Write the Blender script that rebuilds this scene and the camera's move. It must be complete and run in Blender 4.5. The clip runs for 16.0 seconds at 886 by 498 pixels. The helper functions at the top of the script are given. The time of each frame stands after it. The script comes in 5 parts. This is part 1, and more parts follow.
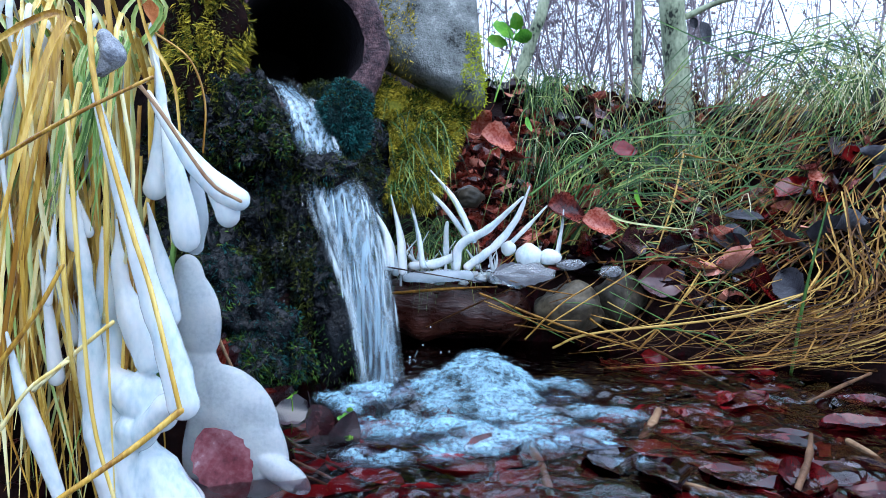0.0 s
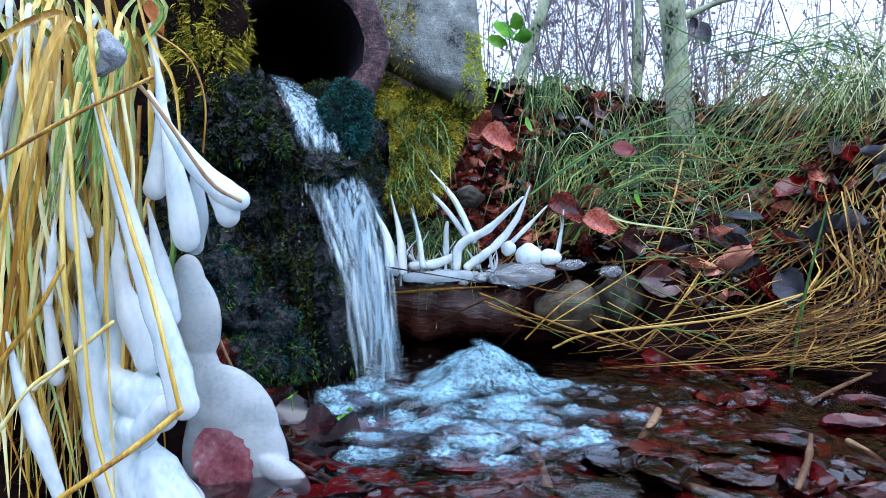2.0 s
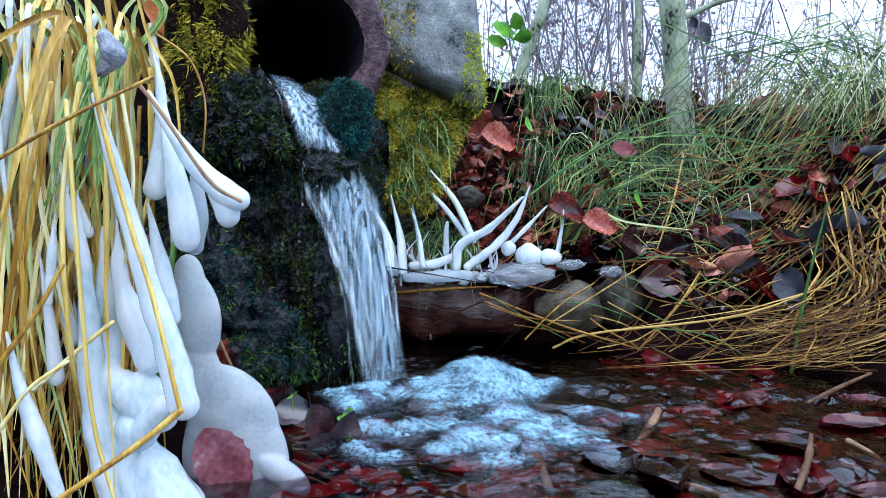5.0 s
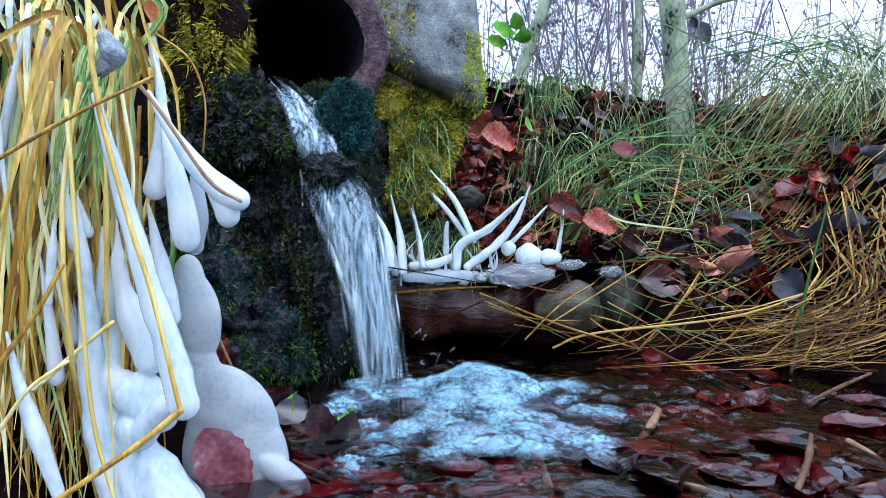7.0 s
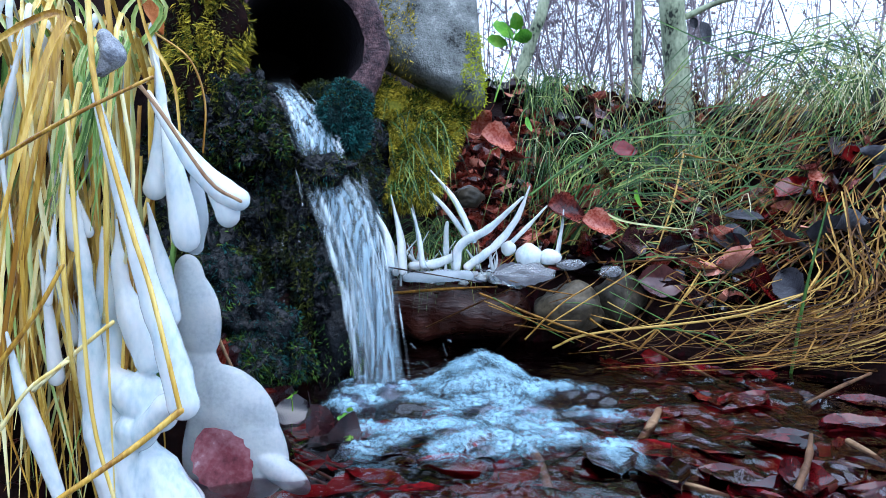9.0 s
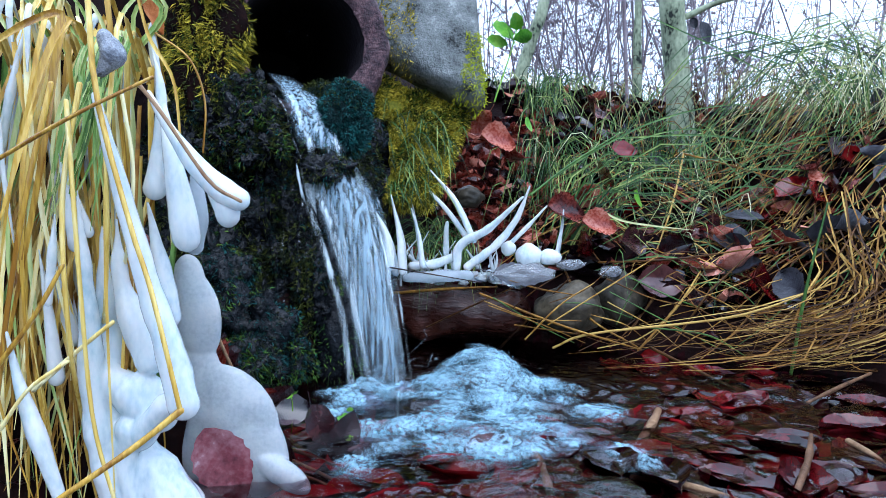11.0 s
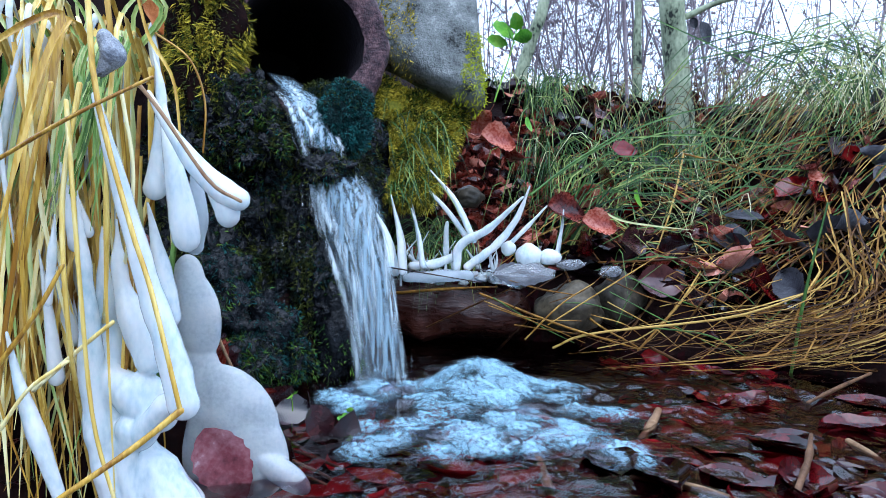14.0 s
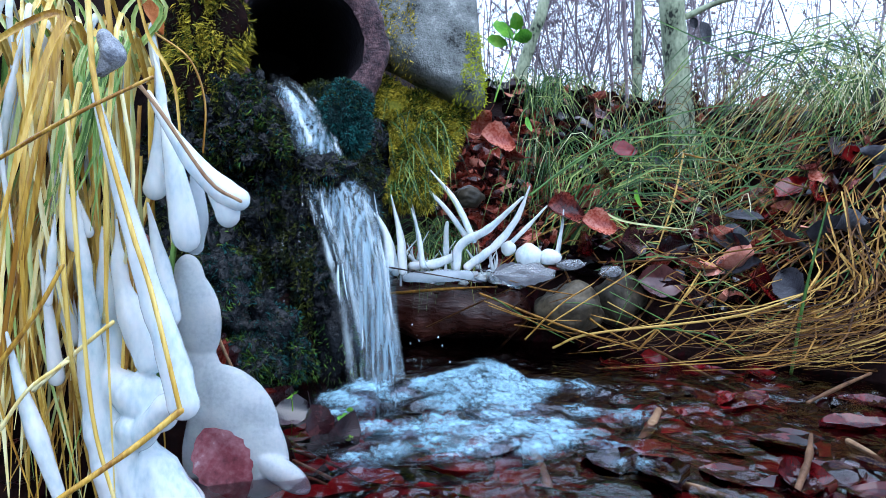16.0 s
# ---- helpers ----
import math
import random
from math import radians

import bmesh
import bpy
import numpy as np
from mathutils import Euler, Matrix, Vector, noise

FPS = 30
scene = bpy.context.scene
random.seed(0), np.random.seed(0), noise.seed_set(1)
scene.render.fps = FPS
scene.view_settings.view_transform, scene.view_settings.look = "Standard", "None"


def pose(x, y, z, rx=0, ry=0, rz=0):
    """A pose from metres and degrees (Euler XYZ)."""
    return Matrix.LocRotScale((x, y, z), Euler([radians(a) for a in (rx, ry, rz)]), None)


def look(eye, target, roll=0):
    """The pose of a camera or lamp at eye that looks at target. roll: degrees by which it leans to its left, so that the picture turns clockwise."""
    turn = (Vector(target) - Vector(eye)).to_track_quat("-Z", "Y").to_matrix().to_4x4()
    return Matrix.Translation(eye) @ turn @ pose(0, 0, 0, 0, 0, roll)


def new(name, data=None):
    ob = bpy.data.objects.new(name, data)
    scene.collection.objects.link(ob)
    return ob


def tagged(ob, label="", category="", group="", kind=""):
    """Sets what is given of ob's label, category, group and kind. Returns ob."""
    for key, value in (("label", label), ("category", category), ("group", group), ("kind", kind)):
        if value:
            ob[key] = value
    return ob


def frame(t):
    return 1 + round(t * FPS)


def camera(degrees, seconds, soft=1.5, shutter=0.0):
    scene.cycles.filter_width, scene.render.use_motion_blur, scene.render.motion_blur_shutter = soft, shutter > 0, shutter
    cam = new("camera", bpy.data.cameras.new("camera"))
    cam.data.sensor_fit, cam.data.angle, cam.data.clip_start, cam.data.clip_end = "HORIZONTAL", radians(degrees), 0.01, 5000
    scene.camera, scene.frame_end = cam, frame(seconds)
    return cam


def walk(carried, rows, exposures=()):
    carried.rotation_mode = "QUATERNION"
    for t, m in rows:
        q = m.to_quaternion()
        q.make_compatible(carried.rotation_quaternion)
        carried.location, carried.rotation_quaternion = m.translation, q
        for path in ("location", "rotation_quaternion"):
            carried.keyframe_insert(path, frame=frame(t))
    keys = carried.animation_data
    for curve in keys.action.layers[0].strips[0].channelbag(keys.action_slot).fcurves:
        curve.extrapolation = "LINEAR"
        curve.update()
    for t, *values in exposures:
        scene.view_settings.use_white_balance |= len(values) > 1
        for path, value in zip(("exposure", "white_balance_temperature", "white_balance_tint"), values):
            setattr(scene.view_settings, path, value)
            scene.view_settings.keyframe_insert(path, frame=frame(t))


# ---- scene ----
# ======== camera and light ========
cam = camera(62, 16.0, soft=0.75, shutter=0.8)
CAMERA_POSE = pose(0, 0, 0.30, 85, 0, 0)
walk(cam, [(0.0, CAMERA_POSE), (16.0, CAMERA_POSE)], exposures=[(0.0, 0.31, 5300, 9), (16.0, 0.31, 5300, 9)])

world = bpy.data.worlds.new("overcast_sky")
scene.world = world
world.use_nodes = True
wn = world.node_tree
sky = wn.nodes.new("ShaderNodeTexSky")
sky.sky_type, sky.sun_disc = "NISHITA", False
sky.sun_elevation, sky.sun_rotation = radians(63), radians(160)
sky.dust_density, sky.air_density = 4.0, 1.0
cloud = wn.nodes.new("ShaderNodeMixRGB")
cloud.inputs[0].default_value = 0.8
cloud.inputs[2].default_value = (11.1, 12.2, 14.0, 1)
wn.links.new(sky.outputs[0], cloud.inputs[1])
wn.links.new(cloud.outputs[0], wn.nodes["Background"].inputs[0])
wn.nodes["Background"].inputs[1].default_value = 0.15

sun_data = bpy.data.lights.new("sun", "SUN")
sun_data.energy, sun_data.angle, sun_data.color = 1.5, radians(50), (1.0, 0.97, 0.93)
sun = new("sun", sun_data)
sun.matrix_world = look((0.5, -0.4, 3.0), (0, 1, 0))


# ======== materials ========
def mat(name, cols, scale=20.0, rough=0.6, bump=0.3, bscale=120.0, island=0.0, objrand=0.0, stretch=(1, 1, 1), stops=None, rough_var=0.15, sheen=0.2, veins=0.0, bdetail=6.0, **pri):
    m = bpy.data.materials.new(name)
    m.use_nodes = True
    nt = m.node_tree
    N, L = nt.nodes, nt.links
    p = N["Principled BSDF"]
    tc = N.new("ShaderNodeTexCoord")
    mp = N.new("ShaderNodeMapping")
    mp.inputs["Scale"].default_value = stretch
    L.new(tc.outputs["Object"], mp.inputs[0])

    def nz(sc, detail=4.0):
        n = N.new("ShaderNodeTexNoise")
        n.inputs["Scale"].default_value, n.inputs["Detail"].default_value = sc, detail
        L.new(mp.outputs[0], n.inputs[0])
        return n.outputs[0]

    def mth(op, a, b):
        n = N.new("ShaderNodeMath")
        n.operation = op
        for i, v in enumerate((a, b)):
            if isinstance(v, (int, float)):
                n.inputs[i].default_value = v
            else:
                L.new(v, n.inputs[i])
        return n.outputs[0]

    big, fine = nz(scale), nz(scale * 6.5)
    f = mth("ADD", mth("MULTIPLY", big, 0.62), mth("MULTIPLY", fine, 0.38))
    f = mth("ADD", mth("MULTIPLY", mth("SUBTRACT", f, 0.5), 2.1), 0.5)
    if island:
        g = N.new("ShaderNodeNewGeometry")
        f = mth("ADD", f, mth("MULTIPLY", mth("SUBTRACT", g.outputs["Random Per Island"], 0.5), island))
    if objrand:
        o = N.new("ShaderNodeObjectInfo")
        f = mth("ADD", f, mth("MULTIPLY", mth("SUBTRACT", o.outputs["Random"], 0.5), objrand))
    r = N.new("ShaderNodeValToRGB")
    els = r.color_ramp.elements
    while len(els) < len(cols):
        els.new(0.5)
    for i, c in enumerate(cols):
        els[i].position = stops[i] if stops else i / max(1, len(cols) - 1)
        els[i].color = (*c, 1)
    L.new(f, r.inputs[0])
    L.new(r.outputs[0], p.inputs["Base Color"])
    p.inputs["Specular IOR Level"].default_value = sheen
    L.new(mth("ADD", mth("MULTIPLY", mth("SUBTRACT", fine, 0.5), rough_var * 2), rough), p.inputs["Roughness"])
    if veins:
        # side veins running forward from the midrib
        sx = N.new("ShaderNodeSeparateXYZ")
        L.new(tc.outputs["Object"], sx.inputs[0])
        ph = mth("SUBTRACT", sx.outputs[0], mth("MULTIPLY", mth("ABSOLUTE", sx.outputs[1], 0), 0.6))
        line = mth("POWER", mth("ABSOLUTE", mth("SINE", mth("MULTIPLY", ph, 880.0), 0), 0), 0.5)
        rib = mth("MINIMUM", mth("MULTIPLY", mth("ABSOLUTE", sx.outputs[1], 0), 900.0), 1.0)
        vein = mth("MULTIPLY", line, rib)
        hs = N.new("ShaderNodeMixRGB")
        hs.blend_type, hs.inputs[0].default_value = "MULTIPLY", 0.1
        L.new(r.outputs[0], hs.inputs[1]), L.new(vein, hs.inputs[2])
        L.new(hs.outputs[0], p.inputs["Base Color"])
        vb = N.new("ShaderNodeBump")
        vb.inputs["Strength"].default_value, vb.inputs["Distance"].default_value = veins, 0.0015
        L.new(vein, vb.inputs["Height"]), L.new(vb.outputs[0], p.inputs["Normal"])
    elif bump:
        b = N.new("ShaderNodeBump")
        b.inputs["Strength"].default_value, b.inputs["Distance"].default_value = bump, 0.004
        L.new(nz(bscale, bdetail), b.inputs["Height"])
        L.new(b.outputs[0], p.inputs["Normal"])
    for k, v in pri.items():
        p.inputs[k.replace("_", " ")].default_value = v
    return m


SOIL = mat("dark_wet_soil", [(0.003, 0.002, 0.002), (0.009, 0.004, 0.004), (0.028, 0.011, 0.008)], 14, 0.8, 0.8, 90, sheen=0.05)
BED = mat("silt", [(0.003, 0.001, 0.002), (0.012, 0.001, 0.002), (0.03, 0.003, 0.004)], 22, 0.5, 0.5, 90, sheen=0.05)
ROCK = mat("wet_black_rock", [(0.002, 0.003, 0.004), (0.005, 0.006, 0.008), (0.018, 0.021, 0.025)], 25, 0.2, 1.0, 140, sheen=0.2)
STONE = mat("wet_grey_stone", [(0.012, 0.011, 0.008), (0.05, 0.042, 0.03), (0.16, 0.13, 0.085)], 18, 0.35, 0.4, 60, objrand=0.4)
CONCRETE = mat("lichened_concrete", [(0.012, 0.013, 0.013), (0.11, 0.12, 0.118), (0.2, 0.215, 0.21), (0.4, 0.42, 0.4)], 26, 0.85, 1.0, 300, stops=[0.12, 0.34, 0.66, 0.98])
PIPE = mat("weathered_rusty_concrete", [(0.008, 0.005, 0.008), (0.045, 0.026, 0.032), (0.11, 0.06, 0.066), (0.28, 0.19, 0.19)], 60, 0.5, 1.0, 190, stops=[0.2, 0.42, 0.68, 1])
# near-black colour carries the shade inside the pipe
PIPE_IN = mat("shade_dark_pipe_lining", [(0.004, 0.004, 0.006), (0.02, 0.016, 0.02)], 20, 0.6, 0.5, 80)
MOSS_Y = mat("yellow_moss", [(0.05, 0.055, 0.005), (0.24, 0.21, 0.016), (0.5, 0.4, 0.025), (0.74, 0.6, 0.06)], 30, 0.8, 0, 80, island=0.9)
MOSS_G = mat("green_moss", [(0.006, 0.024, 0.004), (0.03, 0.09, 0.01), (0.13, 0.22, 0.02)], 30, 0.75, 0, 80, island=0.7)
MOSS_B = mat("dark_teal_moss", [(0.001, 0.006, 0.006), (0.004, 0.022, 0.024), (0.014, 0.085, 0.08)], 30, 0.6, 0, 80, island=0.9, sheen=0.15)
MOSS_L = mat("lime_moss", [(0.2, 0.26, 0.006), (0.5, 0.56, 0.014), (0.75, 0.75, 0.05)], 30, 0.8, 0, 80, island=0.6)
MOSS_FELT = mat("moss_felt", [(0.03, 0.036, 0.004), (0.13, 0.13, 0.01), (0.32, 0.27, 0.02)], 40, 0.9, 1.0, 200)
MOSS_D = mat("dark_olive_moss", [(0.002, 0.005, 0.002), (0.012, 0.018, 0.005), (0.07, 0.08, 0.012)], 30, 0.7, 0, 80, island=1.0, sheen=0.1)
MOSS_T = mat("teal_cushion_moss", [(0.002, 0.012, 0.012), (0.01, 0.05, 0.05), (0.03, 0.16, 0.15)], 30, 0.55, 0, 80, island=0.9, sheen=0.2)
TEAL_FELT = mat("teal_moss_felt", [(0.001, 0.004, 0.004), (0.004, 0.016, 0.017), (0.01, 0.04, 0.042)], 40, 0.7, 1.0, 200)
ICE = mat("milky_ice", [(0.5, 0.64, 0.72), (0.8, 0.87, 0.9), (0.94, 0.97, 0.97)], 34, 0.12, 0.35, 50, rough_var=0.08, sheen=0.5, stops=[0.1, 0.5, 0.85], stretch=(1, 1, 0.45), bdetail=2.0,
          Transmission_Weight=0.3, Subsurface_Weight=0.5, Subsurface_Radius=(0.03, 0.036, 0.04), Subsurface_Scale=0.5, Coat_Weight=0.4, Coat_Roughness=0.05, IOR=1.25)
GREY_ICE = mat("grey_translucent_ice", [(0.55, 0.62, 0.67), (0.8, 0.86, 0.89), (0.97, 0.98, 0.99)], 40, 0.1, 0.3, 55, rough_var=0.1, sheen=0.5,
               Transmission_Weight=0.6, Subsurface_Weight=0.4, Subsurface_Radius=(0.03, 0.035, 0.04), Subsurface_Scale=0.5, IOR=1.2, Coat_Weight=0.5, Coat_Roughness=0.04)
GLAZE = mat("thin_ice_glaze", [(0.8, 0.84, 0.87), (0.97, 0.98, 0.99)], 60, 0.14, 0.35, 70, rough_var=0.12, sheen=0.5, Transmission_Weight=0.86, IOR=1.12, Coat_Weight=0.5, Coat_Roughness=0.04)
CLEAR_ICE = mat("clear_ice", [(0.62, 0.72, 0.8), (0.82, 0.88, 0.94)], 50, 0.1, 0.25, 120, rough_var=0.06, sheen=0.6, Transmission_Weight=0.65, IOR=1.31)
DRIP = mat("clear_drip", [(0.8, 0.85, 0.88), (0.95, 0.97, 0.98)], 50, 0.06, 0.1, 120, rough_var=0.03, sheen=0.5, Transmission_Weight=1.0, IOR=1.33)
FROST = mat("frosted_leaf", [(0.06, 0.065, 0.08), (0.2, 0.22, 0.26), (0.45, 0.49, 0.54)], 120, 0.3, 0.5, 300, Coat_Weight=0.5)
STRAW = mat("straw", [(0.02, 0.007, 0.002), (0.08, 0.032, 0.005), (0.25, 0.12, 0.016), (0.52, 0.34, 0.09)], 16, 0.45, 0.25, 250, island=0.8, objrand=1.0)
STRAW_ICY = mat("pale_yellow_blade", [(0.26, 0.12, 0.014), (0.56, 0.35, 0.05), (0.74, 0.56, 0.15), (0.86, 0.8, 0.45)], 60, 0.32, 0.4, 300, objrand=1.0, stretch=(1, 1, 0.06), Coat_Weight=0.5, Coat_Roughness=0.08)
GREEN = mat("grass_green", [(0.008, 0.028, 0.006), (0.028, 0.08, 0.014), (0.075, 0.16, 0.03), (0.3, 0.36, 0.09)], 12, 0.42, 0.1, 200, island=1.15, sheen=0.35)
GREEN_ICY = mat("grass_green_blade", [(0.05, 0.12, 0.02), (0.16, 0.3, 0.06), (0.42, 0.52, 0.16), (0.62, 0.62, 0.3)], 60, 0.32, 0.4, 300, objrand=0.9, stretch=(1, 1, 0.06), Coat_Weight=0.5, Coat_Roughness=0.08)
PALE_GRASS = mat("pale_far_grass", [(0.24, 0.26, 0.1), (0.5, 0.5, 0.24), (0.78, 0.74, 0.5)], 8, 0.6, 0, 100, island=1.0)
LEAF_RED = mat("wet_red_leaf", [(0.003, 0.0006, 0.001), (0.018, 0.0008, 0.002), (0.075, 0.0016, 0.003), (0.15, 0.006, 0.006)], 26, 0.16, 0.4, 160, objrand=1.0, island=0.5, rough_var=0.1, sheen=0.4, veins=0.1, Coat_Weight=0.3, Coat_Roughness=0.04, Coat_IOR=1.45)
LEAF_SUNK = mat("sunken_red_leaf", [(0.003, 0.0004, 0.001), (0.02, 0.0008, 0.002), (0.095, 0.002, 0.004), (0.2, 0.007, 0.009)], 26, 0.6, 0.4, 160, objrand=1.0, island=0.9, sheen=0.03, veins=0.1)
LEAF_WET = mat("wrinkled_wet_leaf", [(0.002, 0.0006, 0.001), (0.012, 0.0008, 0.002), (0.05, 0.0016, 0.003), (0.1, 0.004, 0.006)], 26, 0.07, 0.6, 34, objrand=1.0, island=0.5, rough_var=0.04, sheen=0.35, bdetail=0.5, Coat_Weight=0.25, Coat_Roughness=0.02, Coat_IOR=1.5)
LEAF_DARK = mat("wet_purple_leaf", [(0.004, 0.002, 0.004), (0.014, 0.005, 0.007), (0.036, 0.012, 0.014), (0.075, 0.026, 0.026)], 26, 0.12, 0.4, 160, objrand=0.8, island=0.7, sheen=0.5, veins=0.12, Coat_Weight=0.4, Coat_Roughness=0.05)
LEAF_FROZEN = mat("ice_glazed_red_leaf", [(0.09, 0.012, 0.02), (0.2, 0.045, 0.06), (0.3, 0.12, 0.14), (0.62, 0.52, 0.56)], 30, 0.15, 0.4, 60, stops=[0.1, 0.4, 0.7, 1.0], sheen=0.5, bdetail=2.0, Coat_Weight=0.8, Coat_Roughness=0.06)
LEAF_BROWN = mat("russet_leaf", [(0.012, 0.002, 0.003), (0.1, 0.014, 0.01), (0.28, 0.05, 0.028), (0.5, 0.2, 0.14)], 34, 0.28, 0.5, 200, objrand=1.1, island=1.1, sheen=0.45, veins=0.1)
LEAF_ORANGE = mat("orange_leaf", [(0.24, 0.06, 0.015), (0.45, 0.15, 0.04), (0.55, 0.26, 0.1)], 30, 0.5, 0.4, 200)
LEAF_GREEN = mat("fresh_green_leaf", [(0.04, 0.16, 0.02), (0.13, 0.34, 0.03), (0.3, 0.5, 0.06)], 30, 0.4, 0.3, 200, objrand=0.6, island=0.5)
LEAF_GREY = mat("dull_grey_leaf", [(0.015, 0.015, 0.02), (0.05, 0.05, 0.06), (0.13, 0.13, 0.145)], 30, 0.35, 0.4, 200, objrand=0.6)
BARK = mat("pale_green_bark", [(0.02, 0.024, 0.02), (0.17, 0.2, 0.13), (0.32, 0.36, 0.24), (0.46, 0.5, 0.36)], 20, 0.8, 0.6, 120, stops=[0.27, 0.36, 0.6, 1], stretch=(1, 1, 0.6))
# pale lilac-grey stands in for the glare that washes out the twigs
TWIG = mat("glare_paled_twig", [(0.1, 0.075, 0.09), (0.2, 0.16, 0.18), (0.34, 0.3, 0.31)], 12, 0.7, 0.2, 200, island=0.6)
STICK = mat("brown_stick", [(0.04, 0.02, 0.012), (0.16, 0.085, 0.045), (0.34, 0.22, 0.12)], 30, 0.5, 0.5, 200, objrand=0.6, stretch=(1, 1, 0.4))
LOG = mat("red_brown_wet_wood", [(0.008, 0.003, 0.003), (0.035, 0.01, 0.007), (0.1, 0.03, 0.018)], 20, 0.3, 0.9, 120, stretch=(0.25, 1, 1), sheen=0.35)
DARK_STICK = mat("dark_wet_stick", [(0.01, 0.008, 0.008), (0.04, 0.03, 0.028), (0.1, 0.07, 0.05)], 30, 0.25, 0.5, 200)


def water_mat(name, tint, gloss_rough=0.03, bump=0.25, bscale=30.0):
    """Clear water: see-through, with mirror gloss by Fresnel."""
    m = bpy.data.materials.new(name)
    m.use_nodes = True
    N, L = m.node_tree.nodes, m.node_tree.links
    N.remove(N["Principled BSDF"])
    tr, gl, mx, fr = (N.new("ShaderNode" + k) for k in ("BsdfTransparent", "BsdfGlossy", "MixShader", "Fresnel"))
    tr.inputs[0].default_value = (*tint, 1)
    gl.inputs["Roughness"].default_value = gloss_rough
    fr.inputs[0].default_value = 1.7
    tc, n, b = (N.new("ShaderNode" + k) for k in ("TexCoord", "TexNoise", "Bump"))
    n.inputs["Scale"].default_value, n.inputs["Detail"].default_value = bscale, 0.8
    b.inputs["Strength"].default_value, b.inputs["Distance"].default_value = bump, 0.01
    L.new(tc.outputs["Object"], n.inputs[0]), L.new(n.outputs[0], b.inputs["Height"])
    L.new(b.outputs[0], gl.inputs["Normal"]), L.new(b.outputs[0], fr.inputs["Normal"])
    L.new(fr.outputs[0], mx.inputs[0]), L.new(tr.outputs[0], mx.inputs[1]), L.new(gl.outputs[0], mx.inputs[2])
    L.new(mx.outputs[0], N["Material Output"].inputs[0])
    return m


def white_water(name, low, high, scale, stretch, color=(0.78, 0.88, 0.96), rand=0.3, detail=1.5, relief=0.12):
    """Aerated water: milky, its density uneven, with gloss."""
    m = bpy.data.materials.new(name)
    m.use_nodes = True
    N, L = m.node_tree.nodes, m.node_tree.links
    p = N["Principled BSDF"]
    p.inputs["Base Color"].default_value = (*color, 1)
    p.inputs["Roughness"].default_value, p.inputs["IOR"].default_value = 0.22, 1.33
    tc, mp, n, r, o, ad, mu = (N.new("ShaderNode" + k) for k in ("TexCoord", "Mapping", "TexNoise", "MapRange", "ObjectInfo", "Math", "Math"))
    mp.inputs["Scale"].default_value = stretch
    n.inputs["Scale"].default_value, n.inputs["Detail"].default_value = scale, detail
    va, bp = N.new("ShaderNodeVectorMath"), N.new("ShaderNodeBump")
    va.operation = "ADD"
    L.new(tc.outputs["Object"], va.inputs[0]), L.new(o.outputs["Random"], va.inputs[1])
    L.new(va.outputs[0], mp.inputs[0]), L.new(mp.outputs[0], n.inputs[0])
    bp.inputs["Strength"].default_value, bp.inputs["Distance"].default_value = relief, 0.004
    L.new(n.outputs[0], bp.inputs["Height"]), L.new(bp.outputs[0], p.inputs["Normal"])
    mu.operation, mu.inputs[1].default_value = "MULTIPLY_ADD", rand
    mu.inputs[2].default_value = -rand / 2
    L.new(o.outputs["Random"], mu.inputs[0])
    r.inputs[1].default_value, r.inputs[2].default_value, r.inputs[3].default_value, r.inputs[4].default_value = 0.36, 0.64, low, high
    L.new(n.outputs[0], r.inputs[0])
    ad.operation, ad.use_clamp = "ADD", True
    L.new(r.outputs[0], ad.inputs[0]), L.new(mu.outputs[0], ad.inputs[1])
    at, dm = N.new("ShaderNodeAttribute"), N.new("ShaderNodeMath")
    at.attribute_name, dm.operation = "aeration", "MULTIPLY"
    L.new(ad.outputs[0], dm.inputs[0]), L.new(at.outputs["Fac"], dm.inputs[1])
    L.new(dm.outputs[0], p.inputs["Alpha"])
    return m


POOL = water_mat("pool_water", (0.84, 0.72, 0.78), 0.005, 0.3, 45.0)
FILM = white_water("falling_film", 0.06, 0.5, 170, (1, 1, 0.02), (0.5, 0.7, 0.85), rand=0.0)
STRAND = white_water("falling_strand", 0.0, 1.0, 170, (1, 1, 0.015), (0.8, 0.92, 0.98), rand=0.3)
FOAM = white_water("foam", 0.03, 0.5, 170, (1, 1, 1), (0.47, 0.74, 0.9), rand=0.3, detail=4.0, relief=0.3)


# ======== mesh tools ========
class Shape:
    """Vertices and faces gathered for one mesh."""

    def __init__(self):
        self.v, self.f = [], []

    def add(self, vs, fs):
        k = len(self.v)
        self.v.extend(vs)
        self.f.extend([tuple(i + k for i in q) for q in fs])

    def mesh(self, name, material, smooth=True):
        me = bpy.data.meshes.new(name)
        me.from_pydata([tuple(q) for q in self.v], [], self.f)
        me.materials.append(material)
        me.polygons.foreach_set("use_smooth", [smooth] * len(me.polygons))
        me.update()
        return me


def density(me, fn):
    """How dense the aerated water is at each vertex, 0 to 1."""
    a = me.attributes.new("aeration", "FLOAT", "POINT")
    a.data.foreach_set("value", [max(0.0, min(1.0, fn(v.co, i))) for i, v in enumerate(me.vertices)])


def part(name, shape, material, parent=None, label="", smooth=True):
    ob = new(name, shape.mesh(name, material, smooth) if isinstance(shape, Shape) else shape)
    if parent:
        ob.parent = parent
    if label:
        ob["label"] = label
    return ob


def thing(name, label, category, at=(0, 0, 0), group="", kind=""):
    ob = new(name)
    ob.empty_display_size = 0.02
    ob.location = at
    return tagged(ob, label, category, group, kind)


def rnd(a, b):
    return random.uniform(a, b)


